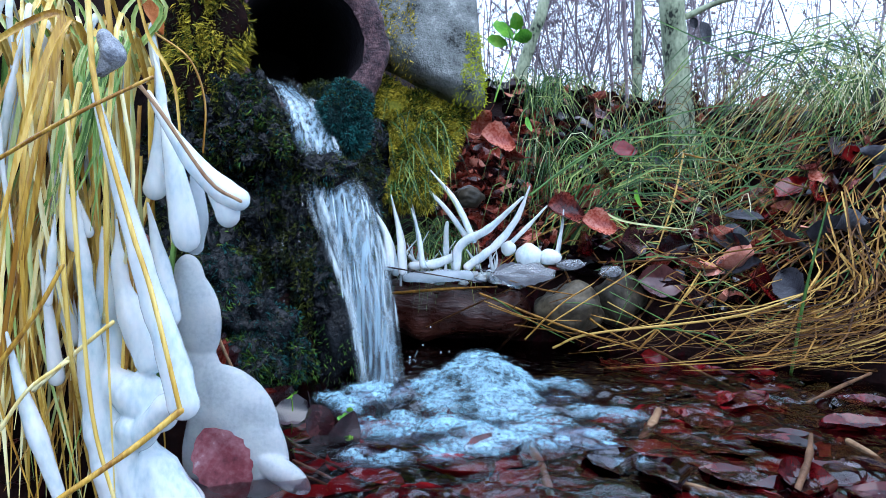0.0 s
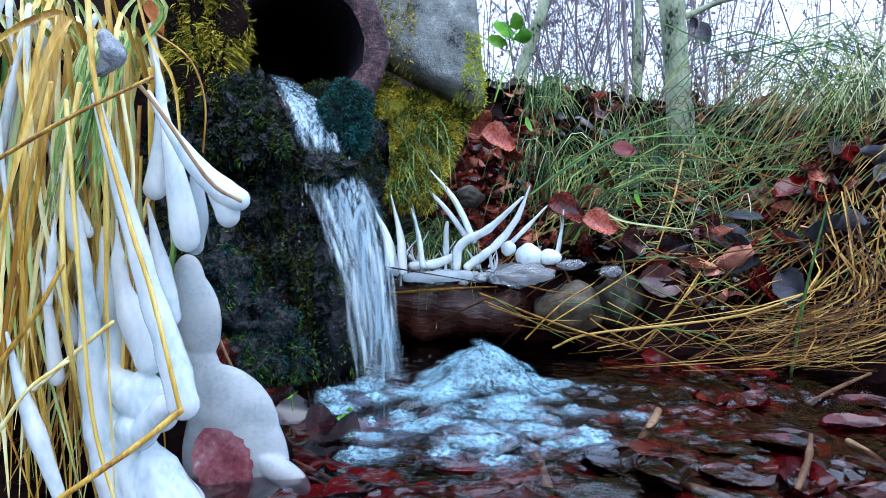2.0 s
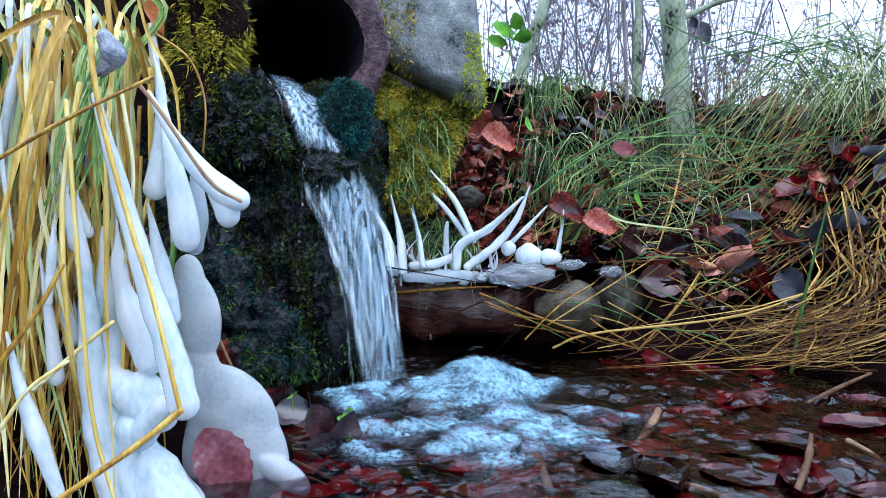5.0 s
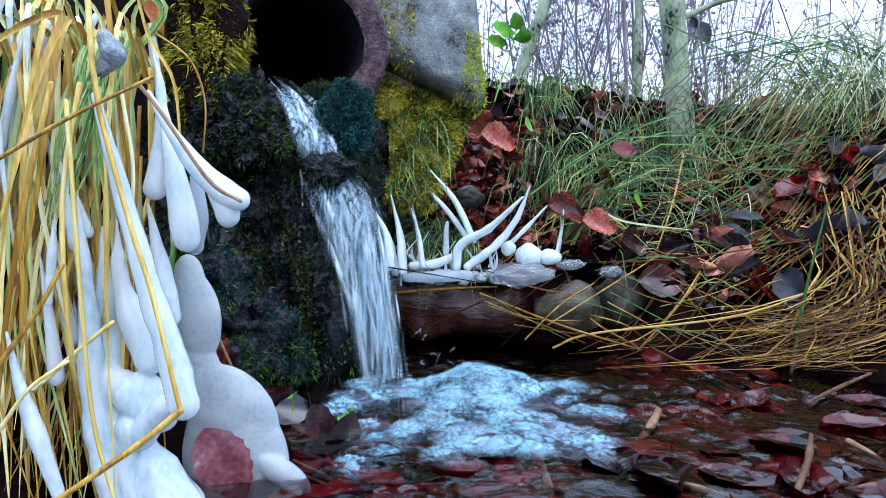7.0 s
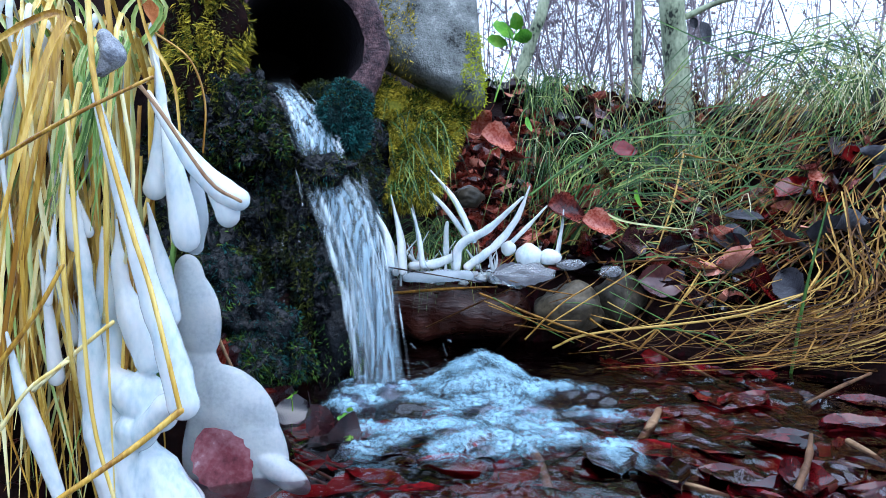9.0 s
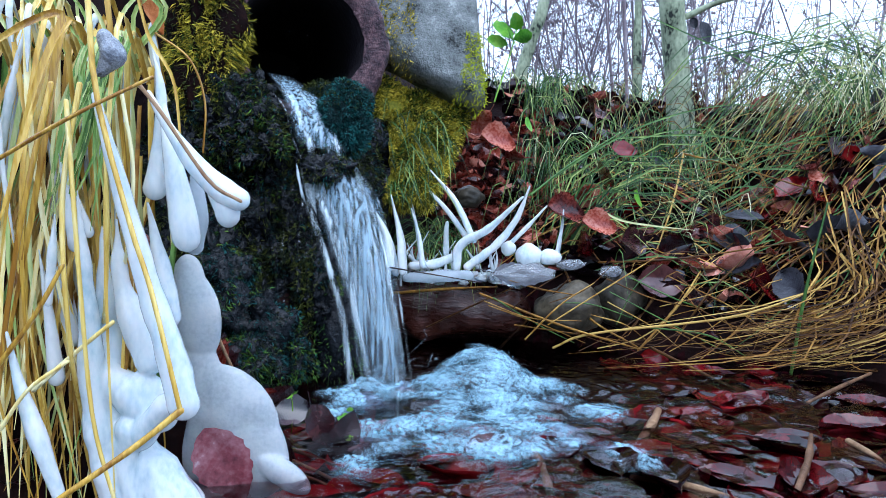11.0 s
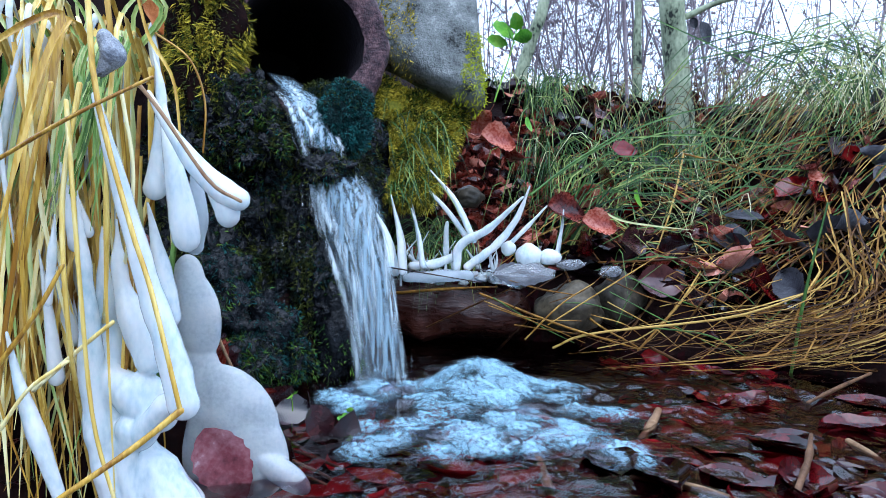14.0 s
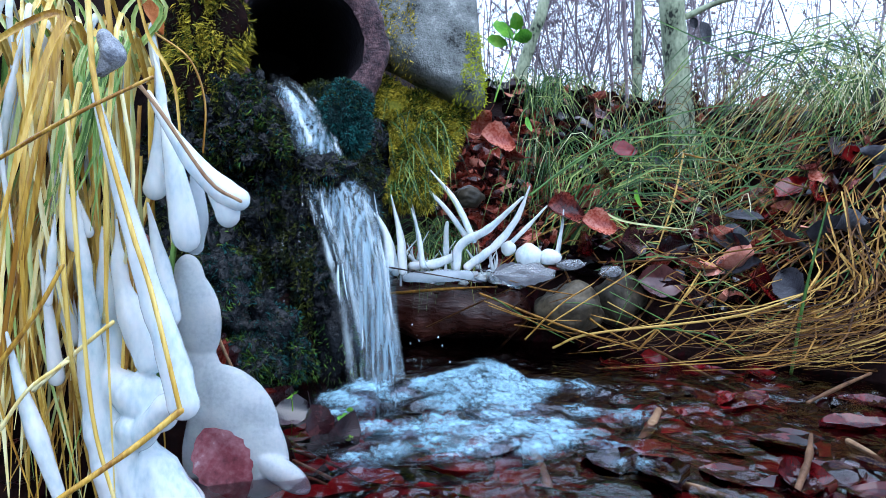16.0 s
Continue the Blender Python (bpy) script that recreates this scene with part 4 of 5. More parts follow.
def leaf_drift(name, label, material, count, spot, lift, tilt, size=1.0):
    sh = Shape()
    for k in range(count):
        x, y = spot()
        z = lift(x, y)
        if z is None:
            continue
        m = Matrix.Translation((x, y, z)) @ Euler((rnd(-0.2, 1) * tilt, rnd(-0.7, 0.7) * tilt, rnd(0, 6.28))).to_matrix().to_4x4()
        leaf_shape(sh, 0.07 * size * rnd(0.7, 1.25), 0.045 * size * rnd(0.7, 1.2), rnd(-0.4, 0.8) * tilt, rnd(-0.8, 0.8) * tilt, 0.02, m, 9, 7, rnd(-0.1, 0.4) * tilt, k * 1.7, stalk=False, wave=0.04 + 0.1 * tilt)
    return tagged(part(name, sh, material), label, "leaves", kind="stuff")


leaf_drift("sunken_leaves", "layer of sunken dark red leaves on the pool bed", LEAF_SUNK, 420, lambda: (rnd(-0.25, 0.85), rnd(0.55, 1.4)),
           lambda x, y: -0.03 + rnd(-0.004, 0.008) if ground_z(x, y) < -0.02 and not (x < 0.3 and y > 1.04) else None, 0.25)
def on_bank(x, y):
    return ground_z(x, y) + rnd(0.0, 0.018) if ground_z(x, y) > 0.03 and not (x < 0.1 and y < 1.5) else None


leaf_drift("leaf_litter", "thick rusty drift of curled beech leaves below the slab", LEAF_BROWN, 480, lambda: (rnd(-0.02, 0.27), rnd(1.47, 2.0)), on_bank, 1.1, 0.85)
leaf_drift("leaf_litter", "dark wet beech litter over the bank", LEAF_DARK, 900, lambda: (rnd(0.1, 1.15), rnd(1.22, 2.4)), on_bank, 0.8)
leaf_drift("leaf_litter", "scattered russet beech leaves over the bank", LEAF_BROWN, 230, lambda: (rnd(0.2, 1.15), rnd(1.25, 2.4)), on_bank, 0.9)
leaf_drift("leaf_litter", "russet leaves on the steep bank behind the tussock", LEAF_BROWN, 260, lambda: (rnd(-0.62, -0.2), rnd(0.62, 1.12)),
           lambda x, y: ground_z(x, y) + rnd(0.0, 0.012) if ground_z(x, y) > 0.01 and not (x > -0.4 and y > 0.9) else None, 0.8)
# the litter on the bank
n = 0
while n < 85:
    x, y = rnd(-0.1, 1.25), rnd(1.2, 2.25)
    z = ground_z(x, y)
    if z < 0.02 or (x < 0.1 and y < 1.55 and z > 0.3):
        continue
    n += 1
    kind = random.choices(("brown", "red", "grey"), (0.45, 0.4, 0.15))[0]
    put_leaf(kind, x, y, z + rnd(0.012, 0.04), rnd(-0.2, 1.1), rnd(-0.6, 0.6), rnd(0, 6.28), rnd(0.75, 1.25),
             {"brown": "curled russet beech leaf on the bank", "red": "dark red beech leaf on the bank", "grey": "dull grey leaf on the bank"}[kind], "leaf litter")
for x, y, z, rx, ry, rz, s, kind in ((*(0.308, 1.42, 0.318), 1.1, 0.3, 1.6, 1.1, "red"), (*(0.232, 1.4, 0.249), 1.0, 0.2, 0.3, 1.2, "brown"), (*(0.292, 1.38, 0.223), 1.0, 0.2, 0.2, 1.1, "brown"), (*(0.257, 1.36, 0.187), 1.3, 0.4, 1.7, 1.0, "red"),
                                     (*(0.366, 1.5, 0.37), 1.1, 0.1, 0.4, 0.8, "red"), (*(0.542, 1.25, 0.129), 1.1, 0.3, 0.8, 1.4, "red"), (*(0.352, 1.75, 0.474), 1.2, 0.6, 0.9, 1.2, "brown"), (*(0.81, 1.4, 0.36), 1.2, 0.5, 0.6, 1.2, "brown"),
                                     (*(0.555, 1.4, 0.2), 1.1, 0.1, 0.2, 1.0, "grey"), (*(0.64, 1.35, 0.167), 1.1, 0.1, 0.5, 1.2, "dark"), (*(0.351, 1.36, 0.193), 1.2, 0.1, 0.8, 1.1, "dark"), (*(0.388, 1.3, 0.127), 1.2, 0.1, 0.2, 1.2, "dark"), (*(0.111, 1.52, 0.388), 1.1, 0.2, 0.5, 1.3, "brown"), (*(0.08, 1.6, 0.435), 1.0, 0.4, 2.0, 1.1, "brown"),
                                     (*(0.063, 1.62, 0.406), 1.0, 0.3, 0.4, 1.1, "brown"), (*(0.135, 1.6, 0.363), 0.8, -0.2, 2.4, 1.2, "brown"), (*(0.564, 1.3, 0.115), 1.1, 0.2, 0.7, 1.35, "red"),
                                     (*(0.298, 1.52, 0.273), 0.9, 0.2, 2.8, 1.3, "brown"), (*(0.322, 1.47, 0.223), 1.0, 0.0, 0.4, 1.2, "red"), (*(0.274, 1.42, 0.186), 1.2, 0.5, 1.5, 1.0, "red"),
                                     (*(0.02, 1.66, 0.44), 1.3, 0.8, 1.2, 1.2, "grey"), (*(-0.281, 0.72, 0.463), 1.3, 1.0, 1.0, 0.55, "orange"), (*(-0.426, 0.76, 0.418), 1.3, 0.5, 1.3, 1.6, "brown"),
                                     (*(-0.15, 0.87, 0.01), 1.1, 1.2, 0.2, 0.8, "dark"), (*(-0.198, 0.93, 0.011), 1.0, 0.2, 0.2, 0.9, "dark"), (*(-0.118, 0.86, -0.002), 1.3, -1.2, 0.4, 0.8, "dark"), (*(0.361, 1.23, 0.001), 1.0, 0.4, 0.2, 0.9, "red")):
    put_leaf(kind, x, y, z, rx, ry, rz, s, "large curled beech leaf lying in the litter", "leaf litter")


# ======== grass on the bank ========
def grass_mound(name, label, material, count, spot, length, width, lean=(0, -0.3), droop=0.6, face=None, kind="stuff"):
    sh = Shape()
    for k in range(count):
        x, y = spot()
        z = ground_z(x, y)
        if z < 0.01:
            continue
        l = length * rnd(0.5, 1.25)
        a = rnd(0, 6.28)
        d = Vector((math.cos(a) * 0.45 + lean[0], math.sin(a) * 0.45 + lean[1], 0))
        b = Vector((x, y, z - 0.005))
        pts = [b, b + d * l * 0.22 + Vector((0, 0, l * 0.42)), b + d * l * 0.6 + Vector((0, 0, l * (0.62 - droop * 0.25))),
               b + d * l + Vector((rnd(-0.1, 0.1) * l, 0, l * (0.6 - droop)))]
        blade(sh, pts, width * rnd(0.6, 1.3), 7, 0.3, (rnd(-0.4, 0.4), -1, 0.3))
    ob = part(name, sh, material)
    return tagged(ob, label, "grass", kind=kind)


random.seed(51)


def disc(cx, cy, rx, ry):
    def f():
        a, d = rnd(0, 6.28), math.sqrt(random.random())
        return cx + rx * d * math.cos(a), cy + ry * d * math.sin(a)
    return f


for label, mt, cnt, area, length, width, lean, droop in (
        ("green grass hanging over the middle of the bank", GREEN, 45, disc(0.36, 1.72, 0.16, 0.16), 0.24, 0.0022, (0.1, -0.4), 0.8),
        ("dark green tuft hanging over the litter", GREEN, 75, disc(0.22, 1.68, 0.05, 0.12), 0.22, 0.0017, (0.1, -0.45), 0.95),
        ("green grass over the leaf litter by the trunk", GREEN, 60, disc(0.55, 1.68, 0.12, 0.08), 0.24, 0.0024, (0.0, -0.3), 0.6),
        ("dark green tuft at the foot of the slab", GREEN, 90, disc(0.26, 2.0, 0.06, 0.08), 0.16, 0.0024, (0.1, -0.3), 0.6),
        ("fresh green grass along the crest", GREEN, 150, disc(0.5, 2.25, 0.45, 0.2), 0.15, 0.0022, (0.0, -0.2), 0.5),
        ("tall green sedge at the crest", GREEN, 100, disc(1.12, 1.62, 0.2, 0.3), 0.40, 0.0024, (-0.6, -0.1), 0.55),
        ("green sedge bowed over the straw", GREEN, 60, disc(0.9, 1.5, 0.12, 0.1), 0.36, 0.0026, (-0.9, -0.15), 0.75),
        ("green sedge leaning from the middle of the bank", GREEN, 30, disc(0.24, 1.47, 0.06, 0.04), 0.36, 0.0026, (0.9, 0.0), 0.45),
        ("thin green grass beside the mossy slab", GREEN, 170, disc(0.0, 1.5, 0.06, 0.05), 0.15, 0.0016, (-0.3, -0.5), 0.9),
        ("pale grass along the crest", PALE_GRASS, 420, disc(0.75, 2.4, 0.9, 0.3), 0.12, 0.0022, (0, -0.1), 0.4),
        ("scattered thin green grass on the bank", GREEN, 80, disc(0.6, 1.6, 0.55, 0.3), 0.16, 0.0018, (-0.1, -0.3), 0.7),
        ("pale frosty sedge on the low crest", PALE_GRASS, 260, disc(1.12, 1.8, 0.3, 0.4), 0.24, 0.0024, (-0.4, -0.1), 0.5),
        ("pale frosty sedge above the straw", PALE_GRASS, 80, disc(0.95, 1.5, 0.16, 0.16), 0.24, 0.0020, (-0.5, -0.2), 0.6),
        ("pale long sedge bowed in from the side of the bank", PALE_GRASS, 40, disc(1.02, 1.48, 0.12, 0.14), 0.42, 0.0024, (-0.8, -0.1), 0.5),
        ("pale dead grass thinly spread over the bank", PALE_GRASS, 60, disc(0.6, 1.7, 0.4, 0.3), 0.2, 0.0014, (-0.1, -0.3), 0.5)):
    grass_mound("grass_clump", label, mt, cnt, area, length, width, lean, droop)
grass_mound("straw_clump", "thin dry straws standing among the grass", STRAW, 230, disc(0.75, 1.75, 0.4, 0.35), 0.26, 0.0016, (-0.2, -0.3), 0.5)


A1, B1, C1, D1 = (Vector(q) for q in ((-0.177, 1.33, 0.277), (-0.015, 1.37, 0.281), (0.059, 1.53, 0.452), (-0.159, 1.49, 0.535)))
hang = Shape()
for k in range(60):
    u, v = rnd(0.25, 1), rnd(0.0, 0.75)
    b = A1.lerp(B1, u).lerp(D1.lerp(C1, u), v) + Vector((0, -0.012, 0))
    l = rnd(0.04, 0.11)
    d = Vector((rnd(-0.3, 0.7), -0.35, 0.0))
    blade(hang, [b, b + d * l * 0.4 + Vector((0, 0, l * 0.2)), b + d * l * 0.8 - Vector((0, 0, l * 0.15)), b + d * l - Vector((0, 0, l * rnd(0.3, 0.8)))], rnd(0.0009, 0.0018), 7, 0.3)
tagged(part("grass_clump", hang, GREEN), "thin green grass trailing over the mossy slab", "grass", kind="stuff")


def crossing_straws(name, label, material, count, area, length, width):
    """Straws and blades lying criss-cross over the bank."""
    holder = thing(name, label, "straw", (0.75, 1.5, 0.15))
    o = Vector(holder.location)
    for k in range(count):
        sh = Shape()
        x, y = area()
        a, l = rnd(-0.9, 0.9) + (math.pi if random.random() < 0.5 else 0), length * rnd(0.5, 1.3)
        dx, dy = math.cos(a) * l / 2, math.sin(a) * l / 2 * 0.6
        pts = []
        for e, up in ((-1, 0.01), (-0.3, rnd(0.03, 0.07)), (0.4, rnd(0.02, 0.07)), (1, rnd(0.0, 0.05))):
            px, py = x + dx * e, y + dy * e
            pts.append(Vector((px, py, max(ground_z(px, py), 0.0) + up)) - o)
        blade(sh, pts, width * rnd(0.6, 1.4), 9, 0.35, (rnd(-0.3, 0.3), -1, 0.6))
        part("straw_blade" if material is STRAW else "grass_blade", sh, material, holder)
    return holder


crossing_straws("loose_straw", "dry straws lying criss-cross over the litter", STRAW, 280, disc(0.7, 1.5, 0.5, 0.3), 0.28, 0.0017)
crossing_straws("loose_grass", "limp green blades among the straw", GREEN, 90, disc(0.75, 1.5, 0.45, 0.3), 0.28, 0.0026)


def long_blade(pts, width, material=None):
    sh = Shape()
    blade(sh, pts, width, 18, 0.35, (0, -1, 0.4))
    return tagged(part("grass_blade", sh, material or GREEN), "long arching green sedge blade over the bank", "grass", "arching sedge blades")


long_blade([(0.167, 1.5, 0.274), (0.292, 1.5, 0.359), (0.427, 1.5, 0.427), (0.593, 1.52, 0.462), (0.755, 1.52, 0.44)], 0.004)
long_blade([(0.36, 1.55, 0.396), (0.538, 1.52, 0.4), (0.703, 1.5, 0.37), (0.865, 1.5, 0.319)], 0.004)
long_blade([(0.228, 1.52, 0.296), (0.354, 1.52, 0.371), (0.489, 1.55, 0.413), (0.642, 1.55, 0.408)], 0.0036)
long_blade([(0.438, 1.6, 0.654), (0.589, 1.58, 0.58), (0.721, 1.55, 0.495), (0.862, 1.5, 0.376)], 0.0036)
long_blade([(0.83, 1.4, 0.297), (0.77, 1.42, 0.436), (0.694, 1.45, 0.546), (0.636, 1.5, 0.621)], 0.0036)
long_blade([(0.296, 1.4, 0.254), (0.334, 1.38, 0.233), (0.395, 1.37, 0.223), (0.469, 1.37, 0.215)], 0.004, PALE_GRASS)
long_blade([(0.603, 1.45, 0.33), (0.671, 1.43, 0.329), (0.754, 1.42, 0.318), (0.85, 1.42, 0.297)], 0.004)
for k in range(18):
    x, z = rnd(0.8, 1.05), rnd(0.22, 0.38)
    long_blade([(x, 1.5, z), (x - 0.16, 1.47, z + rnd(0.0, 0.06)), (x - 0.32, 1.45, z + rnd(-0.04, 0.03)), (x - rnd(0.42, 0.55), 1.44, z - rnd(0.05, 0.14))], rnd(0.002, 0.0036), GREEN if k % 3 else STRAW)


def straw_mat(label, count, x0, x1):
    """Long dry blades that sweep down and across from the right."""
    holder = thing("straw_tussock", label, "grass", (0.8, 1.35, 0.2))
    o = Vector(holder.location)
    for k in range(count):
        bx, by, bz = rnd(0.66, 0.9), rnd(1.2, 1.42), rnd(0.10, 0.30)
        ex, ey = rnd(x0, x1), rnd(1.12, 1.28)
        ez = max(0.012, rnd(-0.05, 0.10))
        mid = Vector(((bx + ex) / 2 + rnd(0, 0.08), min(by, ey) - 0.02 - rnd(0, 0.04), bz * 0.36 + rnd(-0.03, 0.05)))
        sh = Shape()
        pts = [(bx, by, bz), (bx * 0.75 + ex * 0.25 + 0.03, by - 0.06, bz * 0.72 + rnd(-0.02, 0.02)), mid, (ex, ey, ez)]
        blade(sh, [Vector(q) - o for q in pts], rnd(0.0014, 0.0038), 10, 0.35, (rnd(-0.3, 0.3), -1, 0.5))
        part("straw_blade", sh, STRAW, holder)
    return holder


straw_mat("dry yellow straw tussock swept down to the water", 250, 0.46, 0.72)
straw_mat("loose long straws lying over the bank foot", 22, 0.2, 0.5)


def straw(pts, radius=0.0022, material=None, label="bent dry yellow straw across the bank foot"):
    sh = Shape()
    tube(sh, pts, [radius, radius, radius * 0.6], 14, 6, 0.15)
    return tagged(part("straw", sh, material or STRAW), label, "straw", "straws at the bank foot")


straw([(-0.099, 1.36, 0.098), (-0.004, 1.33, 0.11), (0.096, 1.3, 0.119)], 0.0030)
straw([(0.066, 1.29, 0.108), (0.2, 1.25, 0.06), (0.333, 1.22, 0.023)], 0.0024)
straw([(-0.03, 1.34, 0.038), (0.067, 1.31, 0.09), (0.147, 1.3, 0.127)], 0.0018)
straw([(0.192, 1.26, 0.018), (0.256, 1.24, 0.047), (0.472, 1.18, 0.087), (0.618, 1.15, 0.147)], 0.0024)
straw([(0.289, 1.36, 0.156), (0.417, 1.3, 0.169), (0.621, 1.25, 0.206)], 0.0020)
straw([(0.331, 1.23, 0.02), (0.403, 1.25, 0.094), (0.45, 1.28, 0.149)], 0.0022)
straw([(0.486, 1.5, 0.362), (0.454, 1.46, 0.263), (0.405, 1.4, 0.168)], 0.0020)
straw([(0.486, 1.5, 0.362), (0.574, 1.46, 0.335), (0.712, 1.4, 0.286)], 0.0020)
straw([(0.348, 1.22, 0.027), (0.395, 1.16, 0.009), (0.44, 1.09, -0.007)], 0.0030)
straw([(0.173, 1.45, 0.28), (0.255, 1.48, 0.341), (0.364, 1.52, 0.406)], 0.0024, GREEN)
straw([(0.558, 1.16, -0.001), (0.565, 1.14, 0.13), (0.594, 1.14, 0.271)], 0.0026, GREEN, "single upright green grass blade at the pool")
straw([(0.102, 1.36, -0.009), (0.15, 1.32, 0.052), (0.227, 1.3, 0.137)], 0.0022)
straw([(-0.197, 0.88, -0.009), (-0.137, 0.85, -0.03), (-0.072, 0.8, -0.038)], 0.0030)
straw([(0.222, 1.33, 0.143), (0.258, 1.3, 0.066), (0.339, 1.26, 0.018)], 0.0022)
straw([(-0.112, 1.28, 0.159), (-0.034, 1.28, 0.146), (0.066, 1.29, 0.128)], 0.0014, DARK_STICK, "thin dark twig reaching over the water")

# ======== ice on the bank foot ========
antler = thing("ice_cluster", "white ice-coated shoots spreading like antlers on the bank", "ice")


def shoot(pts, radii, name="icicle", material=None):
    sh = Shape()
    tube(sh, pts, radii, 22, 10, 0.25, 0.8, 60.0)
    return part(name, sh, material or ICE, antler)


shoot([(0.025, 1.34, 0.148), (0.032, 1.34, 0.189), (0.083, 1.33, 0.221), (0.142, 1.32, 0.277)], (0.0090, 0.0104, 0.0084, 0.0028,))
shoot([(0.045, 1.33, 0.152), (0.098, 1.33, 0.193), (0.134, 1.33, 0.241), (0.156, 1.33, 0.297)], (0.0084, 0.0084, 0.0062, 0.0014,))
shoot([(0.056, 1.35, 0.199), (0.022, 1.36, 0.271), (-0.023, 1.37, 0.326)], (0.0070, 0.0056, 0.0014,))
shoot([(0.048, 1.36, 0.198), (0.001, 1.37, 0.26), (-0.048, 1.38, 0.309)], (0.0063, 0.0050, 0.0014,))
shoot([(0.128, 1.38, 0.191), (0.16, 1.38, 0.223), (0.194, 1.38, 0.26)], (0.0051, 0.0043, 0.0015,))
shoot([(-0.038, 1.36, 0.142), (-0.048, 1.37, 0.213), (-0.057, 1.38, 0.263)], (0.0050, 0.0035, 0.0015,))
shoot([(-0.086, 1.33, 0.143), (-0.097, 1.34, 0.194), (-0.131, 1.36, 0.25)], (0.0090, 0.0069, 0.0020,))
shoot([(-0.07, 1.34, 0.13), (-0.075, 1.35, 0.204), (-0.096, 1.37, 0.271)], (0.0063, 0.0049, 0.0014,))
shoot([(0.214, 1.38, 0.17), (0.225, 1.39, 0.222), (0.229, 1.4, 0.252)], (0.0057, 0.0036, 0.0015,))
shoot([(-0.066, 1.34, 0.13), (-0.014, 1.33, 0.133), (0.047, 1.32, 0.136)], (0.0097, 0.0124, 0.0097,), "ice_lump", CLEAR_ICE)
shoot([(-0.057, 1.36, 0.15), (-0.015, 1.36, 0.153), (0.017, 1.36, 0.166)], (0.0085, 0.0099, 0.0085,), "ice_lump")
shoot([(0.006, 1.38, 0.17), (0.006, 1.38, 0.212), (0.008, 1.38, 0.228)], (0.0065, 0.0051, 0.0036,))
shoot([(-0.094, 1.3, 0.157), (-0.1, 1.31, 0.207), (-0.123, 1.32, 0.255)], (0.010, 0.008, 0.0015))
shoot([(-0.073, 1.31, 0.146), (-0.077, 1.32, 0.206), (-0.094, 1.34, 0.281)], (0.008, 0.007, 0.0012))
shoot([(-0.037, 1.33, 0.154), (-0.043, 1.34, 0.204), (-0.058, 1.35, 0.256)], (0.006, 0.004, 0.0012))
random.seed(47)
for k in range(30):
    b = Vector((rnd(-0.09, 0.1), rnd(1.34, 1.40), 0.135 + rnd(-0.02, 0.02)))
    l, w = rnd(0.015, 0.07), rnd(0.0015, 0.0045)
    tip = b + Vector((rnd(-0.5, 0.5), rnd(-0.2, 0.2), rnd(0.3, 1))).normalized() * l
    shoot([b, b.lerp(tip, 0.5) + Vector((rnd(-1, 1), 0, rnd(-1, 1))) * l * 0.1, tip], [w, w * 0.8, w * 0.3], "icicle", ICE if k % 3 else GREY_ICE)
for k in range(16):
    sh = Shape()
    w = rnd(0.006, 0.014)
    lump(sh, (rnd(-0.09, 0.16), rnd(1.33, 1.40), 0.125 + rnd(-0.012, 0.015)), (w * 1.4, w, w * 0.7), 3, 0.5, 1.8, k * 2.3)
    part("ice_lump", sh, GREY_ICE if k % 2 else ICE, antler)
for at, size in (((0.155, 1.33, 0.171), (0.024, 0.022, 0.023)), ((0.193, 1.33, 0.169), (0.022, 0.018, 0.015)), ((0.121, 1.36, 0.182), (0.014, 0.012, 0.014))):
    sh = Shape()
    lump(sh, at, size, 4, 0.1, 1.2, at[0])
    tagged(part("ice_ball", sh, ICE), "smooth white ball of ice on the bank", "ice", "ice balls")
for at, size, rz in (((0.141, 1.3, 0.139), 1.5, 0.05), ((0.297, 1.3, 0.145), 0.75, 0.6), ((0.23, 1.32, 0.155), 0.7, 0.0)):
    leaf = tagged(new("frosted_leaf"), "grey leaf sheathed in clear ice on the bank", "leaf", "frosted leaves")
    leaf.location = at
    sh = Shape()
    leaf_shape(sh, 0.07 * size, 0.036 * size, 0.1, 0.1, 0.02, m=Euler((0.75, 0.05, rz)).to_matrix().to_4x4(), nu=20, nv=9)
    part("blade", sh, LEAF_GREY, leaf)
    sh = Shape()
    lump(sh, (0, -0.002, 0.001), (0.037 * size, 0.012 * size, 0.013 * size), 4, 0.25, 2.0, rz, Euler((0, -0.05, rz)).to_matrix())
    part("ice_sheath", sh, GLAZE, leaf, "clear grey ice sheath")

for at, size, sd in (((0.231, 1.32, 0.078), (0.062, 0.04, 0.045), 1.0), ((0.32, 1.33, 0.092), (0.045, 0.035, 0.05), 2.0), ((0.681, 1.5, 0.205), (0.05, 0.04, 0.03), 3.0), ((0.053, 1.5, 0.274), (0.03, 0.03, 0.022), 4.0)):
    sh = Shape()
    lump(sh, at, size, 4, 0.25, 1.3, sd)
    tagged(part("stone", sh, STONE), "rounded wet grey stone at the bank foot", "stone", "bank stones")
for k in range(6):
    sh = Shape()
    lump(sh, (-0.06 + k * 0.05, 1.40 + rnd(-0.01, 0.02), 0.07 + rnd(-0.02, 0.02)), (0.045, 0.02, 0.045), 3, 0.4, 1.6, k)
    tagged(part("earth_clod", sh, BED), "dark red-brown wet earth at the undercut bank", "earth", "earth clods")

sh = Shape()
tube(sh, [(-0.123, 1.42, 0.066), (-0.026, 1.395, 0.065), (0.124, 1.375, 0.057)], (0.0469, 0.0533, 0.0426,), 24, 16, 0.35, 1.0, 28.0)
tagged(part("log", sh, LOG), "wet red-brown rotten log at the waterline", "log")
